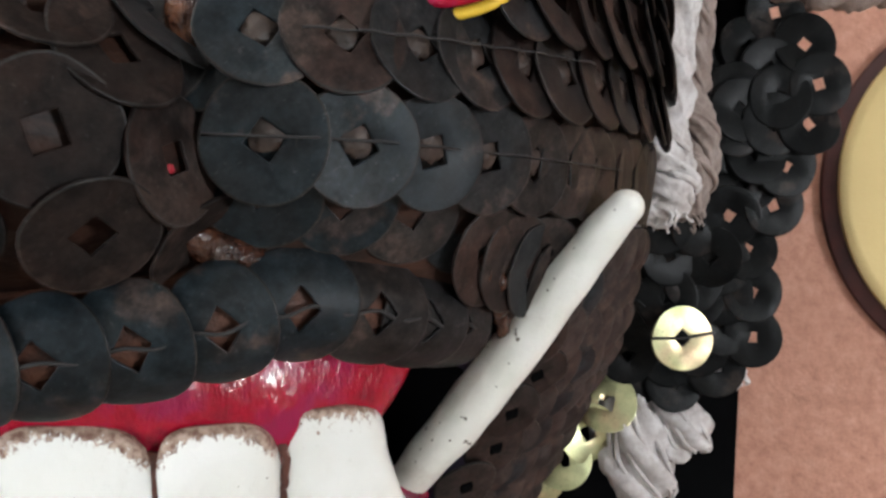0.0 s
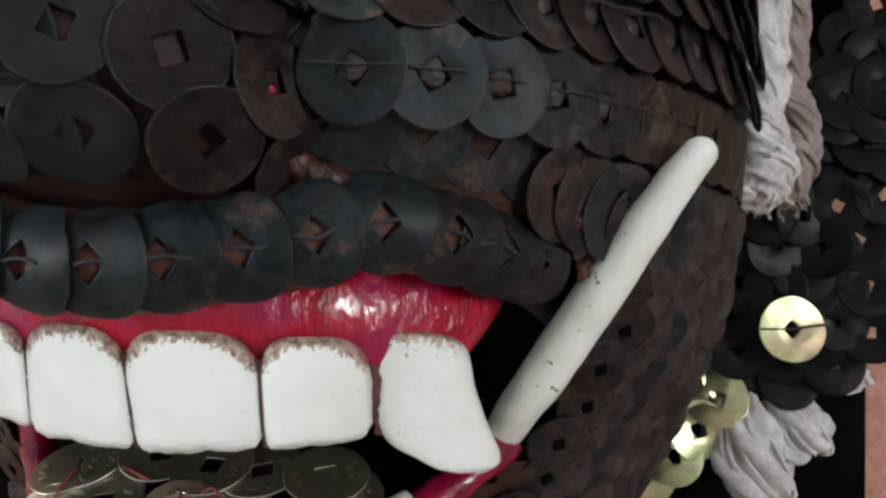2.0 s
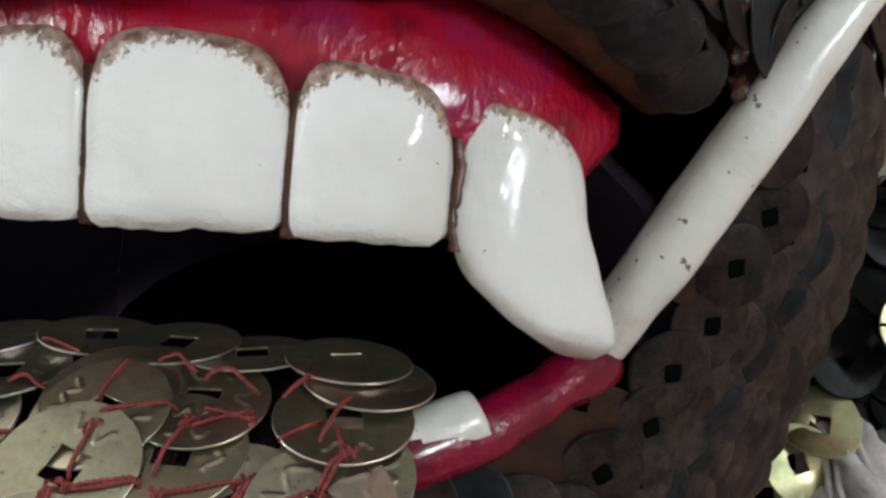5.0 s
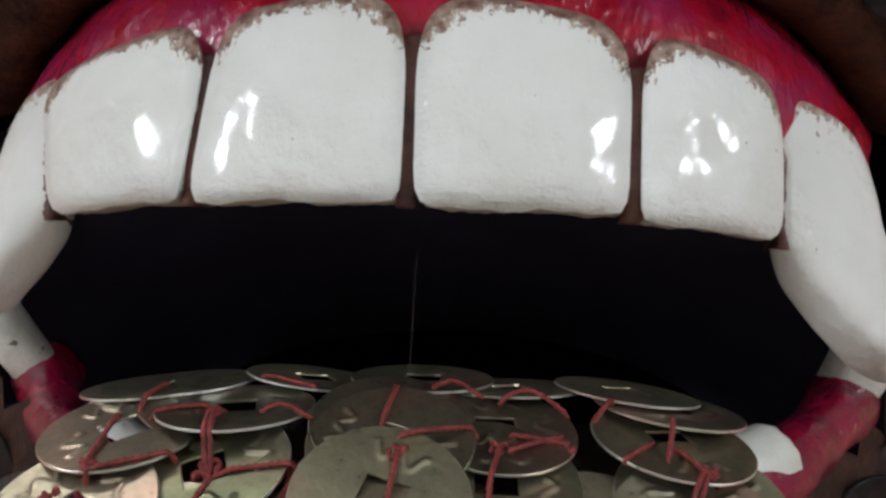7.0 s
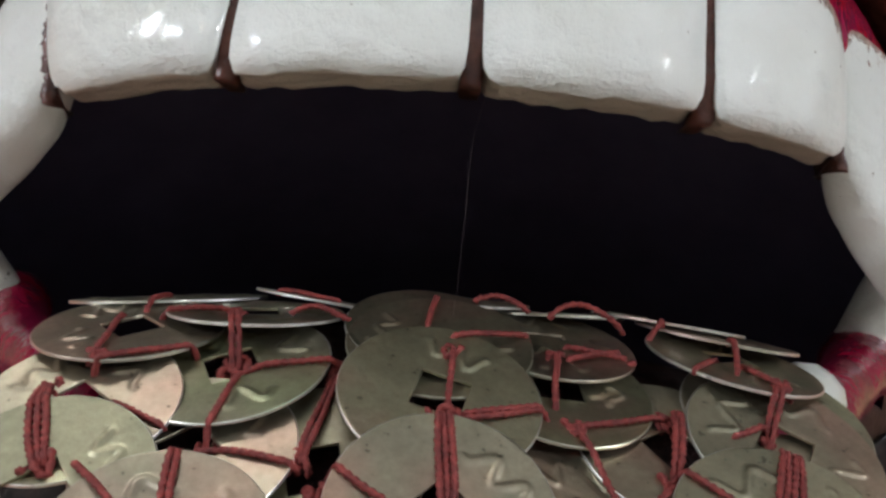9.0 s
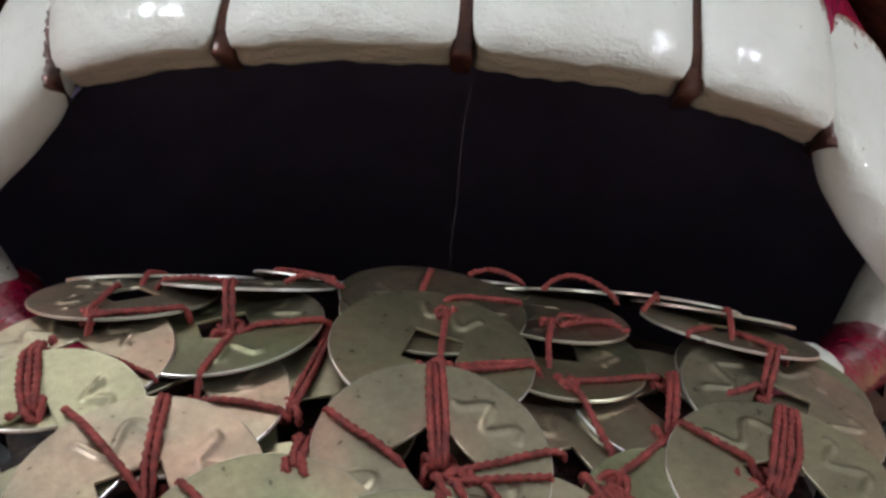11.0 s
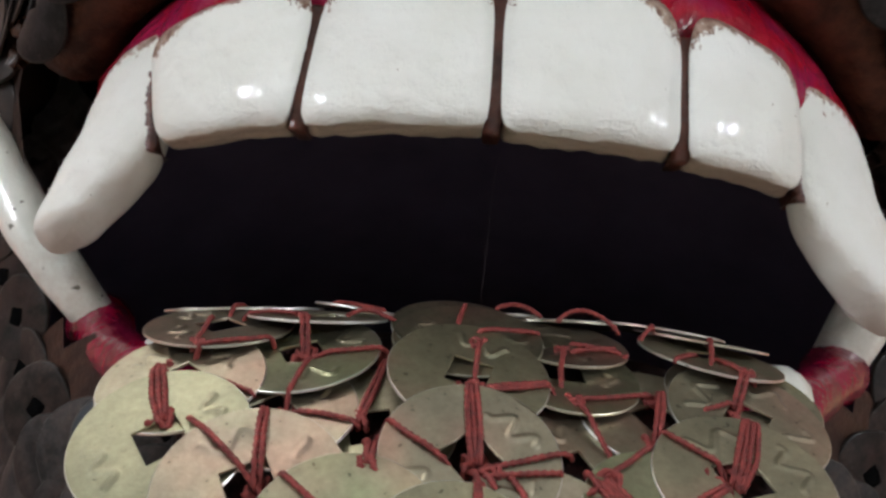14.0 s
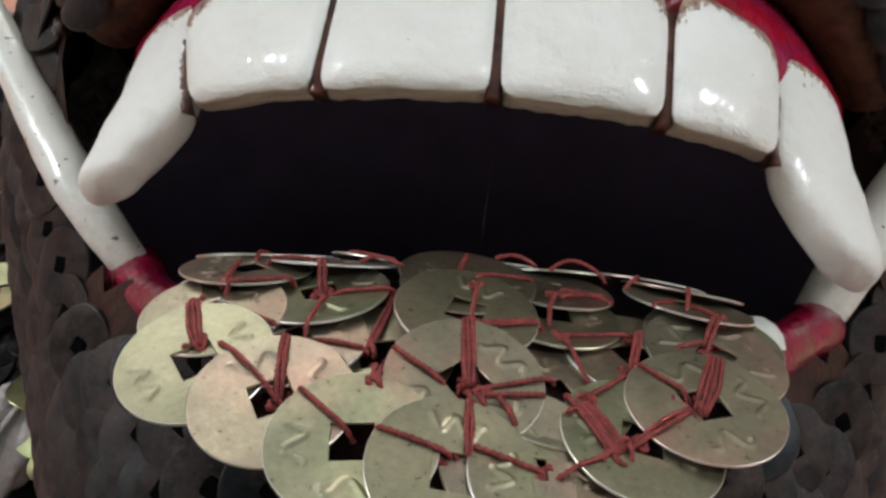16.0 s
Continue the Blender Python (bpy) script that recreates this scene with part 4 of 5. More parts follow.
row(1.558, 1.560, 0.42, 0.0130, DARK_COINS, (DARK, UMBER, DARK, UMBER), 0.0046, -18.0, 4.0, count=18)
row(1.4985, 1.4985, 0.110, 0.012, DARK_COINS, (DARK, STEEL), 0.0016, -6.0, -6.0, count=2)
# thin dark cords laced from hole to hole
for z0, z1, u0, u1, lift in ((1.4825, 1.487, 0.150, 0.62, 0.0064), (1.5025, 1.510, 0.20, 0.52, 0.0084)):
    path = []
    for kk in range(61):
        f = kk / 60
        p, nn, along = head_frame(u0 + (u1 - u0) * f, z0 + (z1 - z0) * f)
        path.append(p + nn * (lift + 0.0006 * math.sin(kk * 0.9)))
    mpart("cord", tube(path, 0.00028, 6), CORD, "thin dark cord through the coin holes")
# behind the tusk and down the jaw
JAW_Z = (1.350, 1.360, 1.371, 1.383, 1.395, 1.4065, 1.418, 1.430, 1.442, 1.4537, 1.4655)
JAW_U = (0.02, 0.05, 0.40, 0.44, 0.46, 0.48, 0.50, 0.51, 0.50, 0.47, 0.50)
for i in range(16):
    z = 1.4655 - 0.0114 * i
    row(z, z - 0.002, float(np.interp(z, JAW_Z, JAW_U)) + 0.016 * (i % 2), 0.0108, SMALL_COINS, (UMBER, SCALE, STEEL, SCALE, SCALE), 0.0030, 19.0, -11.0, spin=45, count=30, end=0.91)
me = bpy.data.meshes.new("coin_cladding")
LEFT.to_mesh(me)
LEFT.free()
for mt in UV_SLOT:
    me.materials.append(mt)
me.set_sharp_from_angle(angle=radians(40))
tagged(place("coin_cladding", me, None, mask), "overlapping dark coins on the cheek and jaw", kind="stuff")

# painted eye above the cheek
for s in (1, -1):
    bm = bmesh.new()
    bmesh.ops.create_uvsphere(bm, u_segments=24, v_segments=14, radius=1)
    for v in bm.verts:
        v.co = (s * (0.088 + v.co.x * 0.020), 0.004 + v.co.y * 0.018, 1.531 + v.co.z * 0.0165)
    eye = mpart("eye", bm, EYEWHITE, "white painted eye with red and yellow rim")
    ringp = [(s * (0.088 + 0.0205 * math.cos(a)), 0.002 - 0.006 * abs(math.sin(a)), 1.531 + 0.0168 * math.sin(a)) for a in [math.pi * (1 + k / 20) for k in range(21)]]
    mpart("eye_rim", tube(ringp, 0.0016, 8), RED, "", eye)
    ringp = [(p[0] * 1.0, p[1] + 0.003, p[2] - 0.0022) for p in ringp]
    mpart("eye_rim", tube(ringp, 0.0013, 8), YELLOW, "yellow painted rim", eye)

# ---- the tongue of brass coins tied with red thread ----
bm = bmesh.new()
rows = []
for i in range(29):
    v = 0.02 + 0.96 * i / 28
    w = 0.042 * min(1.0, 0.45 + 2.2 * v) if v < 0.3 else 0.042 + 0.004 * (v - 0.3)
    rows.append([bm.verts.new(tongue_sheet(0.003 + w * (k / 8 - 1), v, -0.0050)) for k in range(17)])
grid_faces(bm, rows)
bmesh.ops.solidify(bm, geom=bm.faces[:], thickness=0.004)
tongue = mpart("tongue", bm, MAROON, "tongue of pale brass coins tied with red thread")
def tongue_frame(x, v, lift):
    p = Vector(tongue_sheet(x, v, lift))
    a = Vector(tongue_sheet(x + 0.002, v, lift)) - Vector(tongue_sheet(x - 0.002, v, lift))
    b = Vector(tongue_sheet(x, min(v + 0.015, 1), lift)) - Vector(tongue_sheet(x, max(v - 0.015, 0), lift))
    return p, a.cross(b).normalized(), a.normalized()


# each coin: x, y, z of its middle, x and z of the way it faces, its spin
FRONT_COINS = {
    "far_left": (-0.0377, 0.0104, 1.3431, -0.07, 0.21, 38), "left": (-0.0244, 0.0065, 1.3371, -0.02, 0.23, 30), "mid_left": (-0.0118, 0.0042, 1.3308, -0.05, 0.24, 8),
    "middle": (0.0022, 0.0041, 1.3276, 0.20, 0.12, 0), "mid_right": (0.0158, 0.0060, 1.3291, 0.16, 0.29, 4), "right": (0.0283, 0.0103, 1.3372, 0.11, 0.35, -6), "far_right": (0.0385, 0.0113, 1.3451, 0.01, 0.35, 20),
    "tucked": (0.0117, 0.0060, 1.3315, 0.01, 0.17, 5), "under_right": (0.0162, 0.0112, 1.3450, 0.07, 0.46, 30),
}
MIDDLE_COINS = {
    "pale": (-0.0394, 0.0145, 1.3554, -0.07, 0.37, 50), "wavy": (-0.0252, 0.0120, 1.3506, -0.07, 0.42, 40), "slate": (-0.0237, 0.0177, 1.3636, -0.13, 0.53, 25),
    "centre": (0.0025, 0.0080, 1.3439, 0.08, 0.20, 42), "tall": (0.0017, 0.0152, 1.3592, 0.11, 0.39, -14),
    "olive": (0.0164, 0.0208, 1.3641, 0.13, 0.47, 5), "side": (0.0445, 0.0213, 1.3640, 0.05, 0.46, 10), "edge": (0.0432, 0.0179, 1.3582, 0.13, 0.36, 60),
    "low_filler": (-0.0112, 0.0128, 1.3490, -0.05, 0.34, 15), "right_filler": (0.0300, 0.0172, 1.3570, 0.08, 0.42, 35),
}
BACK_COINS = {
    "left_top": (-0.0385, 0.0231, 1.3697, -0.03, 0.60, 45), "left_rear": (-0.0419, 0.0382, 1.3815, -0.09, 0.81, 20), "left_last": (-0.0374, 0.0400, 1.3832, -0.11, 0.86, 10),
    "plain": (-0.0237, 0.0277, 1.3744, -0.06, 0.79, 15), "plain_rear": (-0.0159, 0.0429, 1.3870, 0.10, 0.86, 30), "dark": (0.0007, 0.0244, 1.3727, 0.08, 0.60, 12),
    "over": (0.0014, 0.0201, 1.3698, -0.01, 0.47, -20), "ring": (0.0163, 0.0263, 1.3738, 0.03, 0.67, 10), "ring_rear": (0.0183, 0.0404, 1.3842, -0.06, 0.86, 25),
    "wing": (0.0419, 0.0279, 1.3730, 0.14, 0.66, 20), "wing_rear": (0.0432, 0.0355, 1.3816, 0.10, 0.80, 5), "wing_last": (0.0373, 0.0410, 1.3846, 0.10, 0.86, 30), "last": (0.0033, 0.0371, 1.3874, -0.01, 0.87, 0),
}
SPOTS = {**FRONT_COINS, **MIDDLE_COINS, **BACK_COINS}
NAMES = list(SPOTS)
# which coin lies over which, where their heights alone do not tell
OVER = set(pair for line in (
    "far_left pale, far_left wavy, left far_left, left wavy, mid_left left, middle mid_left, mid_right middle, right mid_right, far_right right, far_right edge, far_right side",
    "left_top pale, pale slate, left_rear left_top, left_last left_rear, plain slate, slate wavy, plain left_top, left_top slate, plain_rear plain, dark plain, dark plain_rear",
    "centre tall, centre wavy, mid_left centre, middle centre, mid_left wavy, tucked centre, tucked under_right, mid_right tucked, middle tucked, right under_right",
    "olive under_right, tall dark, dark over, tall over, over ring, tall ring, ring olive, ring_rear ring, wing side, wing edge, wing_rear wing, wing_last wing_rear",
    "tall olive, tall slate, tall wavy, dark last, over last, far_right under_right, centre under_right, right tucked, wing ring, wing_rear ring_rear, centre low_filler",
    "mid_left low_filler, wavy low_filler, slate low_filler, tall low_filler, olive right_filler, far_right right_filler, side right_filler, right right_filler, edge right_filler, left low_filler",
) for pair in line.split(", "))
poses = []
for nm in NAMES:
    x, y, z, nx, nz, spin = SPOTS[nm]
    nn = Vector((nx, -math.sqrt(1 - nx * nx - nz * nz), nz))
    poses.append(basis(Vector((x, y, z)) - nn * 0.0004, nn, (1, 0, 0)) @ pose(0, 0, 0, 0, 0, spin))


def settle(poses, rounds=120, gap=0.0004):
    """Press overlapping coins apart until each lies on its neighbour."""
    c = np.array([m.translation for m in poses])
    n = np.array([m.to_3x3().col[2] for m in poses])
    home = c.copy()
    turn = [m.to_3x3() for m in poses]
    ring = np.array([(q * math.cos(a), q * math.sin(a)) for q in (0.0119, 0.008) for a in np.linspace(0, 2 * math.pi, 25)[:-1]])
    pairs = []
    for a in range(len(poses)):
        for b in range(a + 1, len(poses)):
            if np.linalg.norm(c[a] - c[b]) < 0.0245:
                if NAMES[a] + " " + NAMES[b] in OVER:
                    top = a
                elif NAMES[b] + " " + NAMES[a] in OVER:
                    top = b
                else:
                    top = a if (c[a] - c[b]) @ (n[a] + n[b]) > 0 else b
                pairs.append((top, b if top == a else a))
    for _ in range(rounds):
        for hi, lo in pairs:
            worst = (0.0, None)
            for one, other, sign in ((hi, lo, 1), (lo, hi, -1)):
                ax = np.array(turn[one])
                pts = c[one] + ring @ ax[:, :2].T
                d = pts - c[other]
                z = d @ n[other]
                rad = np.linalg.norm(d - np.outer(z, n[other]), axis=1)
                pen = np.where(rad < 0.0119, gap - sign * z, 0.0)
                k = int(np.argmax(pen))
                if pen[k] > worst[0]:
                    worst = (pen[k], pts[k])
            if worst[1] is None:
                continue
            up = 0.5
            for who, sign, share in ((hi, 1, up), (lo, -1, 1 - up)):
                push = sign * share * min(worst[0], 0.0006) * n[who]
                arm = worst[1] - c[who]
                c[who] += push * 0.5
                w = np.cross(arm, push) / 0.0125 ** 2 * 0.35
                ang = float(np.linalg.norm(w))
                if ang > 1e-7:
                    turn[who] = Matrix.Rotation(ang, 3, Vector(w / ang)) @ turn[who]
                    n[who] = np.array(turn[who].col[2])
        c += (home - c) * 0.06
        for i, m in enumerate(poses):
            w = np.cross(n[i], np.array(m.to_3x3().col[2])) * 0.10
            ang = float(np.linalg.norm(w))
            if ang > 1e-7:
                turn[i] = Matrix.Rotation(ang, 3, Vector(w / ang)) @ turn[i]
                n[i] = np.array(turn[i].col[2])
    return [Matrix.Translation(Vector(p)) @ t.to_4x4() for p, t in zip(c, turn)]


poses = settle(poses)
hull_v, hull_f = [], []
for i, m in enumerate(poses):
    me = BRASS_COINS[i % 5]
    mplace("coin", me, BRASS, m, parent=tongue)
    base = len(hull_v)
    hull_v += [m @ q.co for q in me.vertices]
    hull_f += [[base + k for k in f.vertices] for f in me.polygons]
COIN_TREE = BVHTree.FromPolygons(hull_v, hull_f)


def coin_height(x, v, off):
    """Height of the topmost coin over the tongue's sheet."""
    p, nn, a = tongue_frame(x, v, 0.0)
    hit = COIN_TREE.ray_cast(p + off + nn * 0.012, -nn)
    return (0.012 - hit[3]) if hit[0] is not None else -0.001


def taut(h):
    """The line of a cord pulled tight over heights h, its ends held."""
    n = len(h)
    keep = [0]
    for i in range(1, n):
        while len(keep) > 1 and (h[keep[-1]] - h[keep[-2]]) * (i - keep[-2]) <= (h[i] - h[keep[-2]]) * (keep[-1] - keep[-2]):
            keep.pop()
        keep.append(i)
    return np.interp(np.arange(n), keep, [h[k] for k in keep])


THREADS_A = ((-0.0434, 0.44, -0.0389, 0.332, 3), (-0.0391, 0.471, -0.0409, 0.6, 1), (-0.0384, 0.461, -0.0287, 0.501, 1), (-0.037, 0.433, -0.0284, 0.393, 1), (-0.0259, 0.60, -0.0233, 0.495, 2), (-0.0221, 0.48, -0.0103, 0.491, 1), (-0.0221, 0.48, -0.0232, 0.383, 1), (-0.0106, 0.477, -0.0129, 0.366, 2), (-0.024, 0.379, -0.0133, 0.356, 1), (-0.0253, 0.355, -0.0238, 0.215, 2), (-0.0349, 0.326, -0.0242, 0.213, 1), (-0.0105, 0.328, -0.0103, 0.253, 2), (-0.0091, 0.339, -0.0006, 0.271, 1), (-0.0205, 0.221, -0.0124, 0.149, 1), (-0.0091, 0.151, 0.0014, 0.131, 1))
THREADS_B = ((0.0021, 0.417, 0.0032, 0.288, 3), (0.004, 0.421, 0.0132, 0.447, 2), (0.003, 0.509, 0.0027, 0.443, 1), (0.0034, 0.537, 0.0131, 0.584, 1), (0.0156, 0.465, 0.0167, 0.563, 1), (0.0186, 0.597, 0.0263, 0.591, 1), (0.0173, 0.436, 0.0296, 0.477, 1), (0.0176, 0.433, 0.0216, 0.356, 1), (0.0042, 0.262, 0.0153, 0.317, 1), (0.0047, 0.252, 0.014, 0.274, 1), (0.0078, 0.254, 0.0102, 0.205, 1))
THREADS_C = ((0.0035, 0.231, 0.004, 0.138, 2), (0.0049, 0.146, 0.0142, 0.123, 1), (0.0165, 0.118, 0.0244, 0.177, 1), (0.0197, 0.271, 0.0247, 0.178, 5), (0.0203, 0.291, 0.0283, 0.386, 1), (0.029, 0.396, 0.036, 0.342, 1), (0.0427, 0.439, 0.0384, 0.324, 4), (0.0276, 0.203, 0.0366, 0.304, 2), (0.0311, 0.491, 0.0288, 0.403, 2), (0.0422, 0.647, 0.0401, 0.555, 1), (0.0452, 0.536, 0.042, 0.469, 2), (0.0369, 0.451, 0.0418, 0.475, 1))
THREADS_D = ((-0.0352, 0.594, -0.0280, 0.622, 1), (-0.0386, 0.624, -0.0392, 0.73, 1), (-0.0227, 0.72, -0.0138, 0.70, 1), (0.0007, 0.655, -0.0004, 0.585, 1), (0.0183, 0.555, 0.0258, 0.61, 1), (0.0342, 0.541, 0.0388, 0.599, 1), (0.0416, 0.59, 0.0455, 0.52, 1), (0.0308, 0.642, 0.0336, 0.677, 1))
KNOTS = []
CORD_R = 0.00037
for x0, v0, x1, v1, many in THREADS_A + THREADS_B + THREADS_C + THREADS_D:
    a, b = Vector(tongue_sheet(x0, v0)), Vector(tongue_sheet(x1, v1))
    ln = (b - a).length
    across = (b - a).normalized().cross(Vector((0, -0.75, 0.65)))
    for q in ((x0, v0), (x1, v1)):
        for kn in KNOTS:
            if (Vector(tongue_sheet(*q)) - kn[0]).length < 0.0032:
                kn[1] += many
                break
        else:
            KNOTS.append([Vector(tongue_sheet(*q)), many, q])
    for s in range(many):
        off = (s - (many - 1) / 2) * 0.00086
        fs = [kk / 40 for kk in range(41)]
        spread = [across * off * (0.6 + 0.4 * math.sin(math.pi * f)) for f in fs]
        uv = [(x0 + (x1 - x0) * (f * 1.10 - 0.05), v0 + (v1 - v0) * (f * 1.10 - 0.05)) for f in fs]
        hs = [coin_height(u, w, o) + CORD_R * 0.8 for (u, w), o in zip(uv, spread)]
        hs[0], hs[-1] = min(hs[:3]) - 0.0012, min(hs[-3:]) - 0.0012
        hs = taut(hs)
        hs = np.convolve(np.pad(hs, 1, mode="edge"), (0.25, 0.5, 0.25), mode="valid")
        path = []
        n = max(40, int(ln / 0.00022))
        for kk in range(n + 1):
            f = kk / n
            u, w = x0 + (x1 - x0) * (f * 1.10 - 0.05), v0 + (v1 - v0) * (f * 1.10 - 0.05)
            p = Vector(tongue_sheet(u, w, float(np.interp(f, fs, hs)))) + across * off * (0.6 + 0.4 * math.sin(math.pi * f))
            path.append(p + noise.noise_vector(p * 200 + Vector((s, 0, 0))) * 0.00022)
        mpart("thread", tube(path, CORD_R, 8, 2, ln * 1.1 / 0.0021), THREAD, "", tongue)
# knots where the threads meet in the holes
for i, (p, many, q) in enumerate(KNOTS):
    if many < 2:
        continue
    rng = random.Random(i)
    hs = [coin_height(q[0] + dx, q[1], Vector()) for dx in (-0.0012, 0, 0.0012)]
    p0, nn, a = tongue_frame(q[0], q[1], min(hs) - 0.0002)
    bb = nn.cross(a)
    ph, size = [rng.uniform(0, 6.3) for _ in range(3)], 0.00060 + 0.00024 * min(many, 8)
    path = [p0 + a * size * math.sin(2 * t + ph[0]) + bb * size * math.sin(3 * t + ph[1]) + nn * 0.4 * size * math.sin(5 * t + ph[2]) for t in [(4.6 if many < 4 else 8.4) * k / 110 for k in range(111)]]
    mpart("knot", tube(path, CORD_R * 1.05, 8, 2, 9), THREAD, "", tongue)

# slack loops of thread standing at the back of the tongue
for x0, x1, v0, high in ((0.0165, 0.0266, 0.640, 0.0026), (0.0062, 0.0138, 0.665, 0.0014), (-0.0184, -0.0106, 0.592, 0.0010)):
    path = []
    for kk in range(61):
        f = kk / 60
        base = max(coin_height(x0 + (x1 - x0) * f, v0, Vector()), 0.0)
        path.append(Vector(tongue_sheet(x0 + (x1 - x0) * f, v0 + 0.01 * math.sin(5 * f), base + CORD_R + high * math.sin(math.pi * f) ** 0.6)))
    mpart("thread", tube(path, CORD_R, 8, 2, 5), THREAD, "", tongue)

# a single fine fibre hanging in the mouth
path = [spline([(0.0052, 0.0075, 1.4015), (0.0038, 0.011, 1.394), (0.0035, 0.016, 1.384), (0.003, 0.022, 1.374)], kk / 16) for kk in range(17)]
mpart("fibre", tube(path, 0.000009, 5), BROWN_ROPE, "single pale fibre hanging from the teeth")

# ---- ears of black coins, ropes, tassels and the brass chain along the jaw ----
BLACK_COINS = [mesh_of(coin_bm(bent(a, b, c), r=0.0122, hole=0.0021, n=24, rings=4, wob=0.02, seed=3 + a, bev=0.00025), "black_coin", (BLACK, BLACK)) for a, b, c in ((-4, 2, 1), (3, -5, 2), (-2, -4, -3))]
GOLD_COIN = mesh_of(coin_bm(bent(-5, 4, 6), r=0.0124, hole=0.0026, thick=0.0008, n=32, rings=6, bev=0.00015), "gold_coin", (GOLD, GOLD))
BENT_GOLD = [mesh_of(coin_bm(bent(9 * k, -14 * k, 12), r=0.0122, hole=0.0030, thick=0.0007, n=36, bev=0.00015), "bent_gold_coin", (GOLD, GOLD)) for k in (1, -1)]
for s in (1, -1):
    before = set(bpy.data.objects)
    ear = new("ear")
    ear.parent = mask
    ear.location = INV @ Vector((s * 0.19, 0.17, 1.48))
    back = Matrix.Translation((s * 0.19, 0.17, 1.48))
    outer = [(0.207, 0.152, 1.560), (0.218, 0.151, 1.548), (0.224, 0.150, 1.533), (0.221, 0.151, 1.518), (0.214, 0.153, 1.502), (0.211, 0.156, 1.487), (0.203, 0.160, 1.470), (0.207, 0.164, 1.453), (0.209, 0.167, 1.435), (0.196, 0.169, 1.422), (0.180, 0.170, 1.415), (0.165, 0.170, 1.417)]
    for i, (x, y, z) in enumerate(outer):
        for inward in range(4):
            cx, cz = (0.176, 1.515) if i < 6 else (0.170, 1.448)
            g = inward * 0.31
            p = Vector((s * (x + (cx - x) * g), y - 0.0012 * inward - 0.0004 * (i % 2), z + (cz - z) * g))
            wild = 4 if inward == 0 else 7
            m = basis(p, (0.12 * s, -1, 0), (1, 0, 0), random.uniform(0, 90), random.uniform(-wild, wild), random.uniform(-wild, wild))
            place("coin", BLACK_COINS[(i + inward) % 3], BLACK, ear, back.inverted() @ m)
    for cx, cy, cz, rx, rz in ((0.192, 0.160, 1.527, 0.026, 0.041), (0.183, 0.174, 1.450, 0.024, 0.035), (0.163, 0.180, 1.535, 0.026, 0.075)):
        bm = bmesh.new()
        bmesh.ops.create_cone(bm, cap_ends=True, segments=32, radius1=1, radius2=1, depth=1, matrix=back.inverted() @ Matrix.Translation((s * cx, cy, cz)) @ Matrix.Diagonal((rx, 0.003, rz, 1)) @ pose(0, 0, 0, 90))
        part("backing", bm, CLOTH_AND_SHADE, ear)
    for x, y, z in ((0.168, 0.150, 1.478), (0.182, 0.152, 1.478), (0.194, 0.154, 1.482), (0.172, 0.154, 1.466), (0.188, 0.156, 1.466), (0.160, 0.158, 1.452), (0.156, 0.160, 1.438), (0.160, 0.163, 1.426), (0.162, 0.152, 1.47)):
        m = basis((s * x, y, z), (0.12 * s, -1, 0), (1, 0, 0), random.uniform(0, 90), random.uniform(-18, 18), random.uniform(-18, 18))
        place("coin", BLACK_COINS[int(1000 * z) % 3], BLACK, ear, back.inverted() @ m)
    m = basis((s * 0.1780, 0.1520, 1.4345), (0.2 * s, -1, 0.05), (1, 0, 0.05))
    place("coin", GOLD_COIN, GOLD, ear, back.inverted() @ m @ pose(0, 0, 0, 0, 0, 45), "bright brass coin tied with dark cord")
    bm = tube([(-0.0125, 0, 0.0012), (-0.006, 0, 0.0018), (0, 0, 0.0016), (0.006, 0.001, 0.0018), (0.0125, 0.002, 0.0012)], 0.0005, 6)
    bm.transform(m)
    bm.transform(back.inverted())
    part("cord", bm, CORD, ear, "thin dark cord")
    # twisted cotton ropes in front of the ear
    for j, (pts, rad) in enumerate((([(0.162, 0.130, 1.60), (0.162, 0.128, 1.56), (0.159, 0.127, 1.53), (0.160, 0.126, 1.505), (0.162, 0.126, 1.490), (0.160, 0.127, 1.479)], 0.0098), ([(0.175, 0.140, 1.60), (0.173, 0.140, 1.555), (0.171, 0.139, 1.527), (0.176, 0.138, 1.505), (0.171, 0.136, 1.480)], 0.0074))):
        rope = part("rope", tube([side(spline(pts, kk / 40), s) for kk in range(41)], rad * 0.55, 12, rough=0.0006, seed=j), (ROPE, BROWN_ROPE)[j])
        tagged(rope, ("white twisted cotton rope hanging before the ear, frayed at its end", "brownish twisted cotton rope hanging before the ear")[j], "rope", group="hanging ropes")
        for ply in range(4):
            rng = random.Random(ply + 7 * j)
            wind = []
            for kk in range(91):
                f = kk / 90
                q = Vector(side(spline(pts, f), s))
                aa = 2 * math.pi * (ply / 4 + 1.5 * f * s)
                rr = rad * (0.52 + 0.16 * f ** 2 + 0.06 * math.sin(17 * f + ply))
                wind.append(q + Vector((math.cos(aa) * rr, math.sin(aa) * rr, 0.0012 * math.sin(11 * f + 2 * ply))))
            part("ply", tube(wind, lambda f, ply=ply: rad * 0.58 * (1 + 0.12 * math.sin(29 * f + ply)) * (1 - 0.5 * max(0, f - 0.95) / 0.05), 22, 6, 1.3, rough=0.0013, seed=ply + 5 * j), (ROPE, BROWN_ROPE)[j], rope)
        # frayed ends
        for y in range(14):
            rng = random.Random(y + 50 * j)
            aa, out = rng.uniform(0, 6.3), rng.uniform(0.3, 1.0)
            q = Vector(side(spline(pts, rng.uniform(0.93, 1.0)), s))
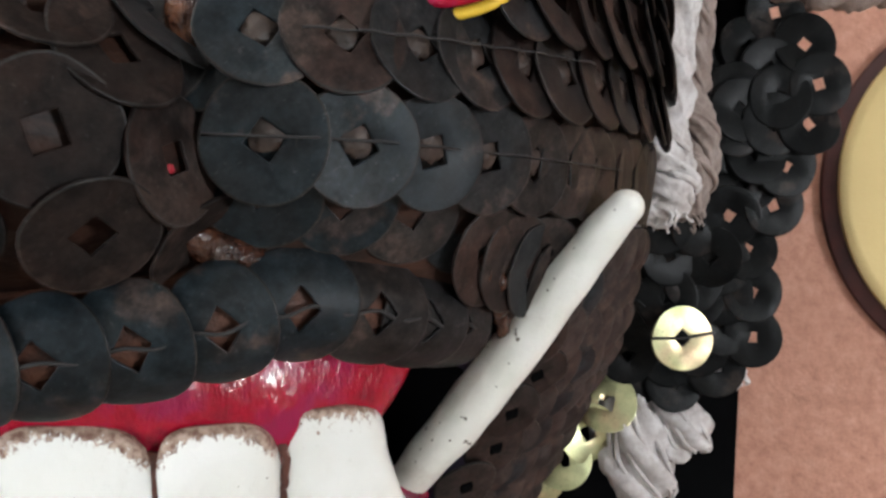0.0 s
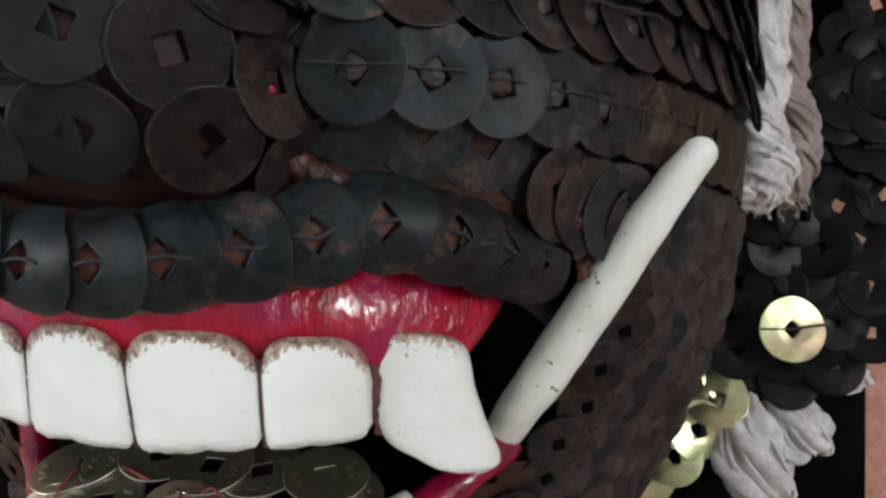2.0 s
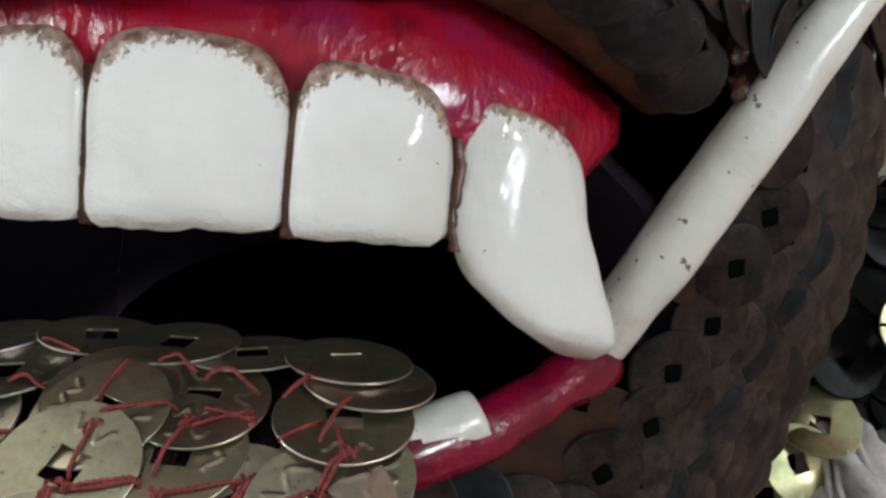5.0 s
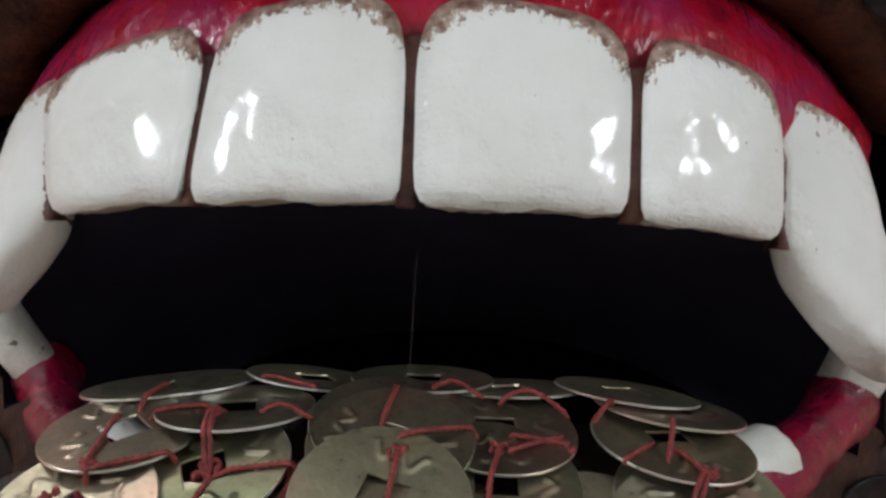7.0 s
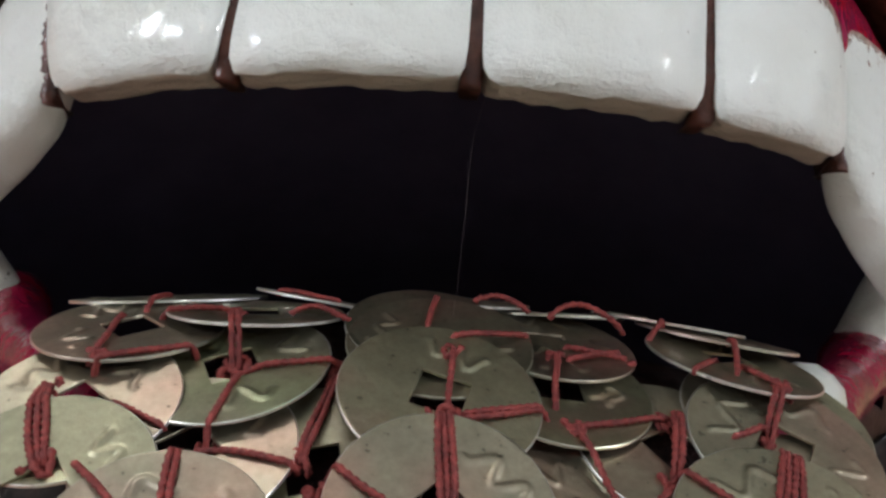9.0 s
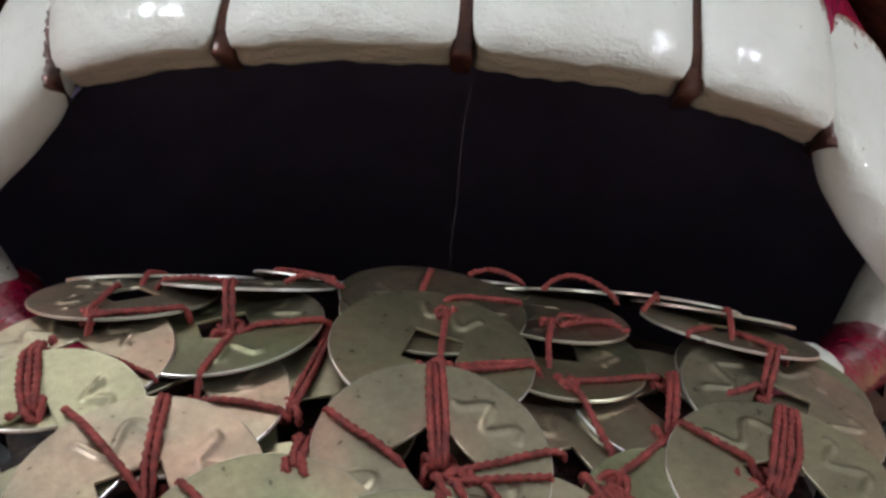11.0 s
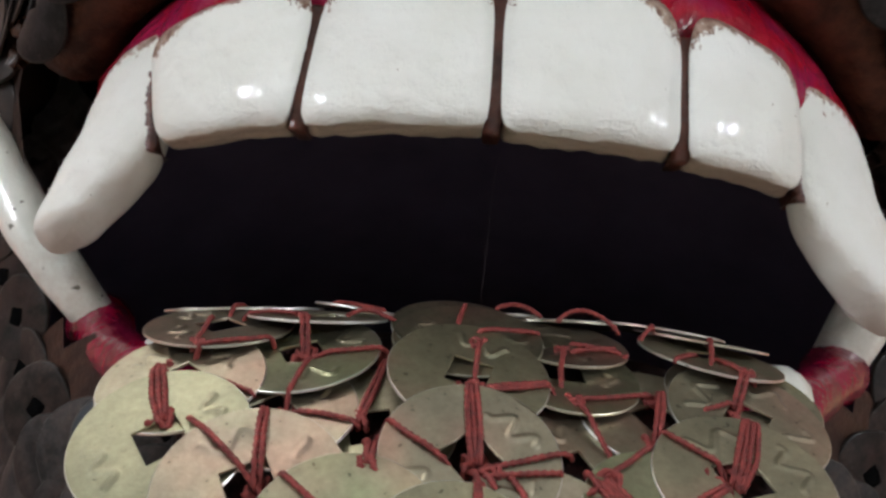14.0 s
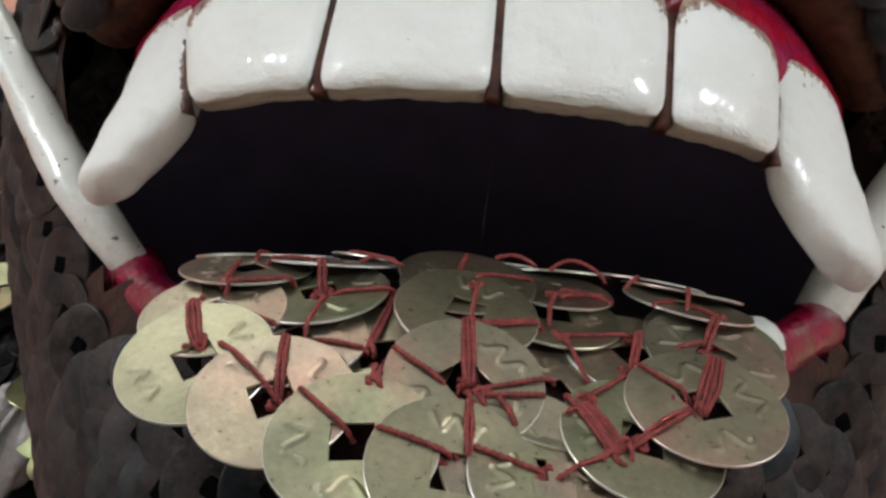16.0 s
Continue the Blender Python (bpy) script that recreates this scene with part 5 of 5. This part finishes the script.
            d = Vector((math.cos(aa) * 0.5, math.sin(aa) * 0.5 - 0.2, -1)).normalized()
            end = [q + Vector((math.cos(aa), math.sin(aa), 0)) * rad * out + d * 0.007 * f * rng.uniform(0.6, 1.2) + Vector((0.0012 * math.sin(5 * f + y), 0, 0)) for f in [kk / 8 for kk in range(9)]]
            part("yarn", tube(end, lambda f: 0.0010 * (1 - 0.7 * f), 6, rough=0.0004, seed=y), (ROPE, BROWN_ROPE)[j], rope)
        # loose yarns that wind round the rope and fray at the bottom
        for y in range(9):
            rng = random.Random(y + 20 * j)
            f0 = rng.uniform(0.1, 0.86)
            a0, rise = rng.uniform(0, 6.3), rng.uniform(0.10, 0.2)
            yarn = []
            for kk in range(15):
                f = min(f0 + rise * kk / 14, 1.02)
                q = Vector(side(spline(pts, min(f, 1.0)), s))
                aa = a0 + 3.4 * kk / 14
                rr = rad * (0.92 + 0.34 * min(f, 1.0) ** 2) + 0.0006
                yarn.append(q + Vector((math.cos(aa) * rr, math.sin(aa) * rr, -max(0, f - 1.0) * 0.08)))
            part("yarn", tube(yarn, lambda f: 0.0011 * (1 - 0.6 * abs(f - 0.4)), 6, rough=0.0004, seed=y), (ROPE, BROWN_ROPE)[j], rope)
    for j, (pts, rad) in enumerate((([(0.160, 0.180, 1.407), (0.163, 0.176, 1.393), (0.168, 0.174, 1.380), (0.176, 0.175, 1.367)], 0.0120), ([(0.178, 0.182, 1.410), (0.182, 0.180, 1.400), (0.187, 0.179, 1.391), (0.190, 0.180, 1.386)], 0.0100), ([(0.196, 0.185, 1.426), (0.203, 0.184, 1.420), (0.210, 0.184, 1.414)], 0.006))):
        path = [side(spline(pts, kk / 24), s) for kk in range(25)]
        bm = tube(path, lambda f, rad=rad: rad * (0.55 + 0.5 * math.sin(math.pi * (0.15 + 0.7 * f))) * (1 - 0.4 * max(0, f - 0.9) / 0.1), 30, 5, 0.25, rough=0.0016, seed=j + 9)
        tassel = part("tassel", bm, ROPE)
        tagged(tassel, "greyish white cotton tassel hanging below the ear of coins", "tassel", group="ear tassels")
        # loose strands laid down the tassel
        for y in range(7):
            rng = random.Random(y + 31 * j)
            a0 = math.pi * (1.05 + 0.9 * y / 6)
            strand = []
            for kk in range(13):
                f = kk / 12 * rng.uniform(0.96, 1.0)
                q = Vector(side(spline(pts, f), s))
                rr = rad * (0.55 + 0.5 * math.sin(math.pi * (0.15 + 0.7 * f))) * (1.0 - 0.35 * max(0, f - 0.9) / 0.1)
                aa = a0 + 0.25 * math.sin(4 * f + y)
                strand.append(q + Vector((math.cos(aa) * rr, math.sin(aa) * rr, 0)))
            part("strand", tube(strand, lambda f: 0.0014 * (1 - 0.5 * f), 6, rough=0.0005, seed=y), ROPE, tassel)
    path = [side(p, s) for p in [spline([(0.196, 0.15, 1.578), (0.215, 0.152, 1.572), (0.240, 0.158, 1.574), (0.26, 0.165, 1.58)], kk / 24) for kk in range(25)]]
    tagged(part("rope", tube(path, 0.0085, 24, 3, 1.6, rough=0.0011, seed=4), BROWN_ROPE), "brownish cotton rope lying over the ear of coins", "rope")
    chain = new("brass_chain")
    chain.location = (s * 0.158, 0.182, 1.416)
    tagged(chain, "chain of bright brass coins hanging along the jaw", "chain", group="jaw chains")
    for i in range(7):
        p = spline([(0.158, 0.172, 1.416), (0.1526, 0.166, 1.4058), (0.1462, 0.166, 1.3932), (0.1362, 0.166, 1.3823), (0.1257, 0.168, 1.3733), (0.117, 0.178, 1.363), (0.110, 0.180, 1.353)], i / 6)
        m = basis(side(p, s), ((0.18, -0.12, 0.28, 0.02, 0.22, 0.0, 0.1)[i] * s, -1, (0.10, 0.32, -0.05, 0.25, 0.0, 0.2, 0.1)[i]), (1, 0, 0), (8, -12, 20, 4, -18, 10, 0)[i])
        place("coin", BENT_GOLD[i % 2], GOLD, chain, Matrix.Translation((-s * 0.158, -0.182, -1.416)) @ m)
    # this ear sits a little closer in than the other
    if s < 0:
        for ob in set(bpy.data.objects) - before:
            if ob.parent in (None, mask):
                ob.location.x += 0.010

# large brass disc on the wall: a flat plate with a domed middle
disc = new("brass_disc")
disc.location = (0.336, WALL_Y - 0.004, 1.5035)
tagged(disc, "large round brushed brass disc on the salmon wall", "disc")


def turned(profile, n=96):
    """A turned ring from (radius, depth) pairs round the disc's axis."""
    bm = bmesh.new()
    rows = [[bm.verts.new((r * math.cos(2 * math.pi * i / n), -d, r * math.sin(2 * math.pi * i / n))) for i in range(n)] for r, d in profile]
    grid_faces(bm, rows, True)
    bmesh.ops.recalc_face_normals(bm, faces=bm.faces)
    return bm


part("plate", turned([(0.002, 0.0004), (0.060, 0.0004), (0.0790, 0.0004), (0.0800, 0.0010), (0.0802, 0.0026), (0.0796, 0.0034), (0.0750, 0.0036), (0.060, 0.0036), (0.030, 0.0036), (0.0225, 0.0034), (0.002, 0.0034)]), DISC, disc)
# the plate's shadow, built as a slightly larger dark red disc behind it
bm = turned([(0.002, -0.0038), (0.0848, -0.0038), (0.0852, -0.0030), (0.0852, -0.0008), (0.0846, 0.0), (0.002, 0.0)])
bmesh.ops.translate(bm, verts=bm.verts, vec=(-0.0008, 0, -0.001))
part("backing", bm, DISC_SHADOW, disc, "dark red disc standing for the plate's shadow on the wall")
part("boss", turned([(0.022, 0.0036), (0.0215, 0.0060), (0.018, 0.0090), (0.011, 0.0115), (0.004, 0.0125), (0.0005, 0.0127)]), DISC, disc, "domed middle of the disc")
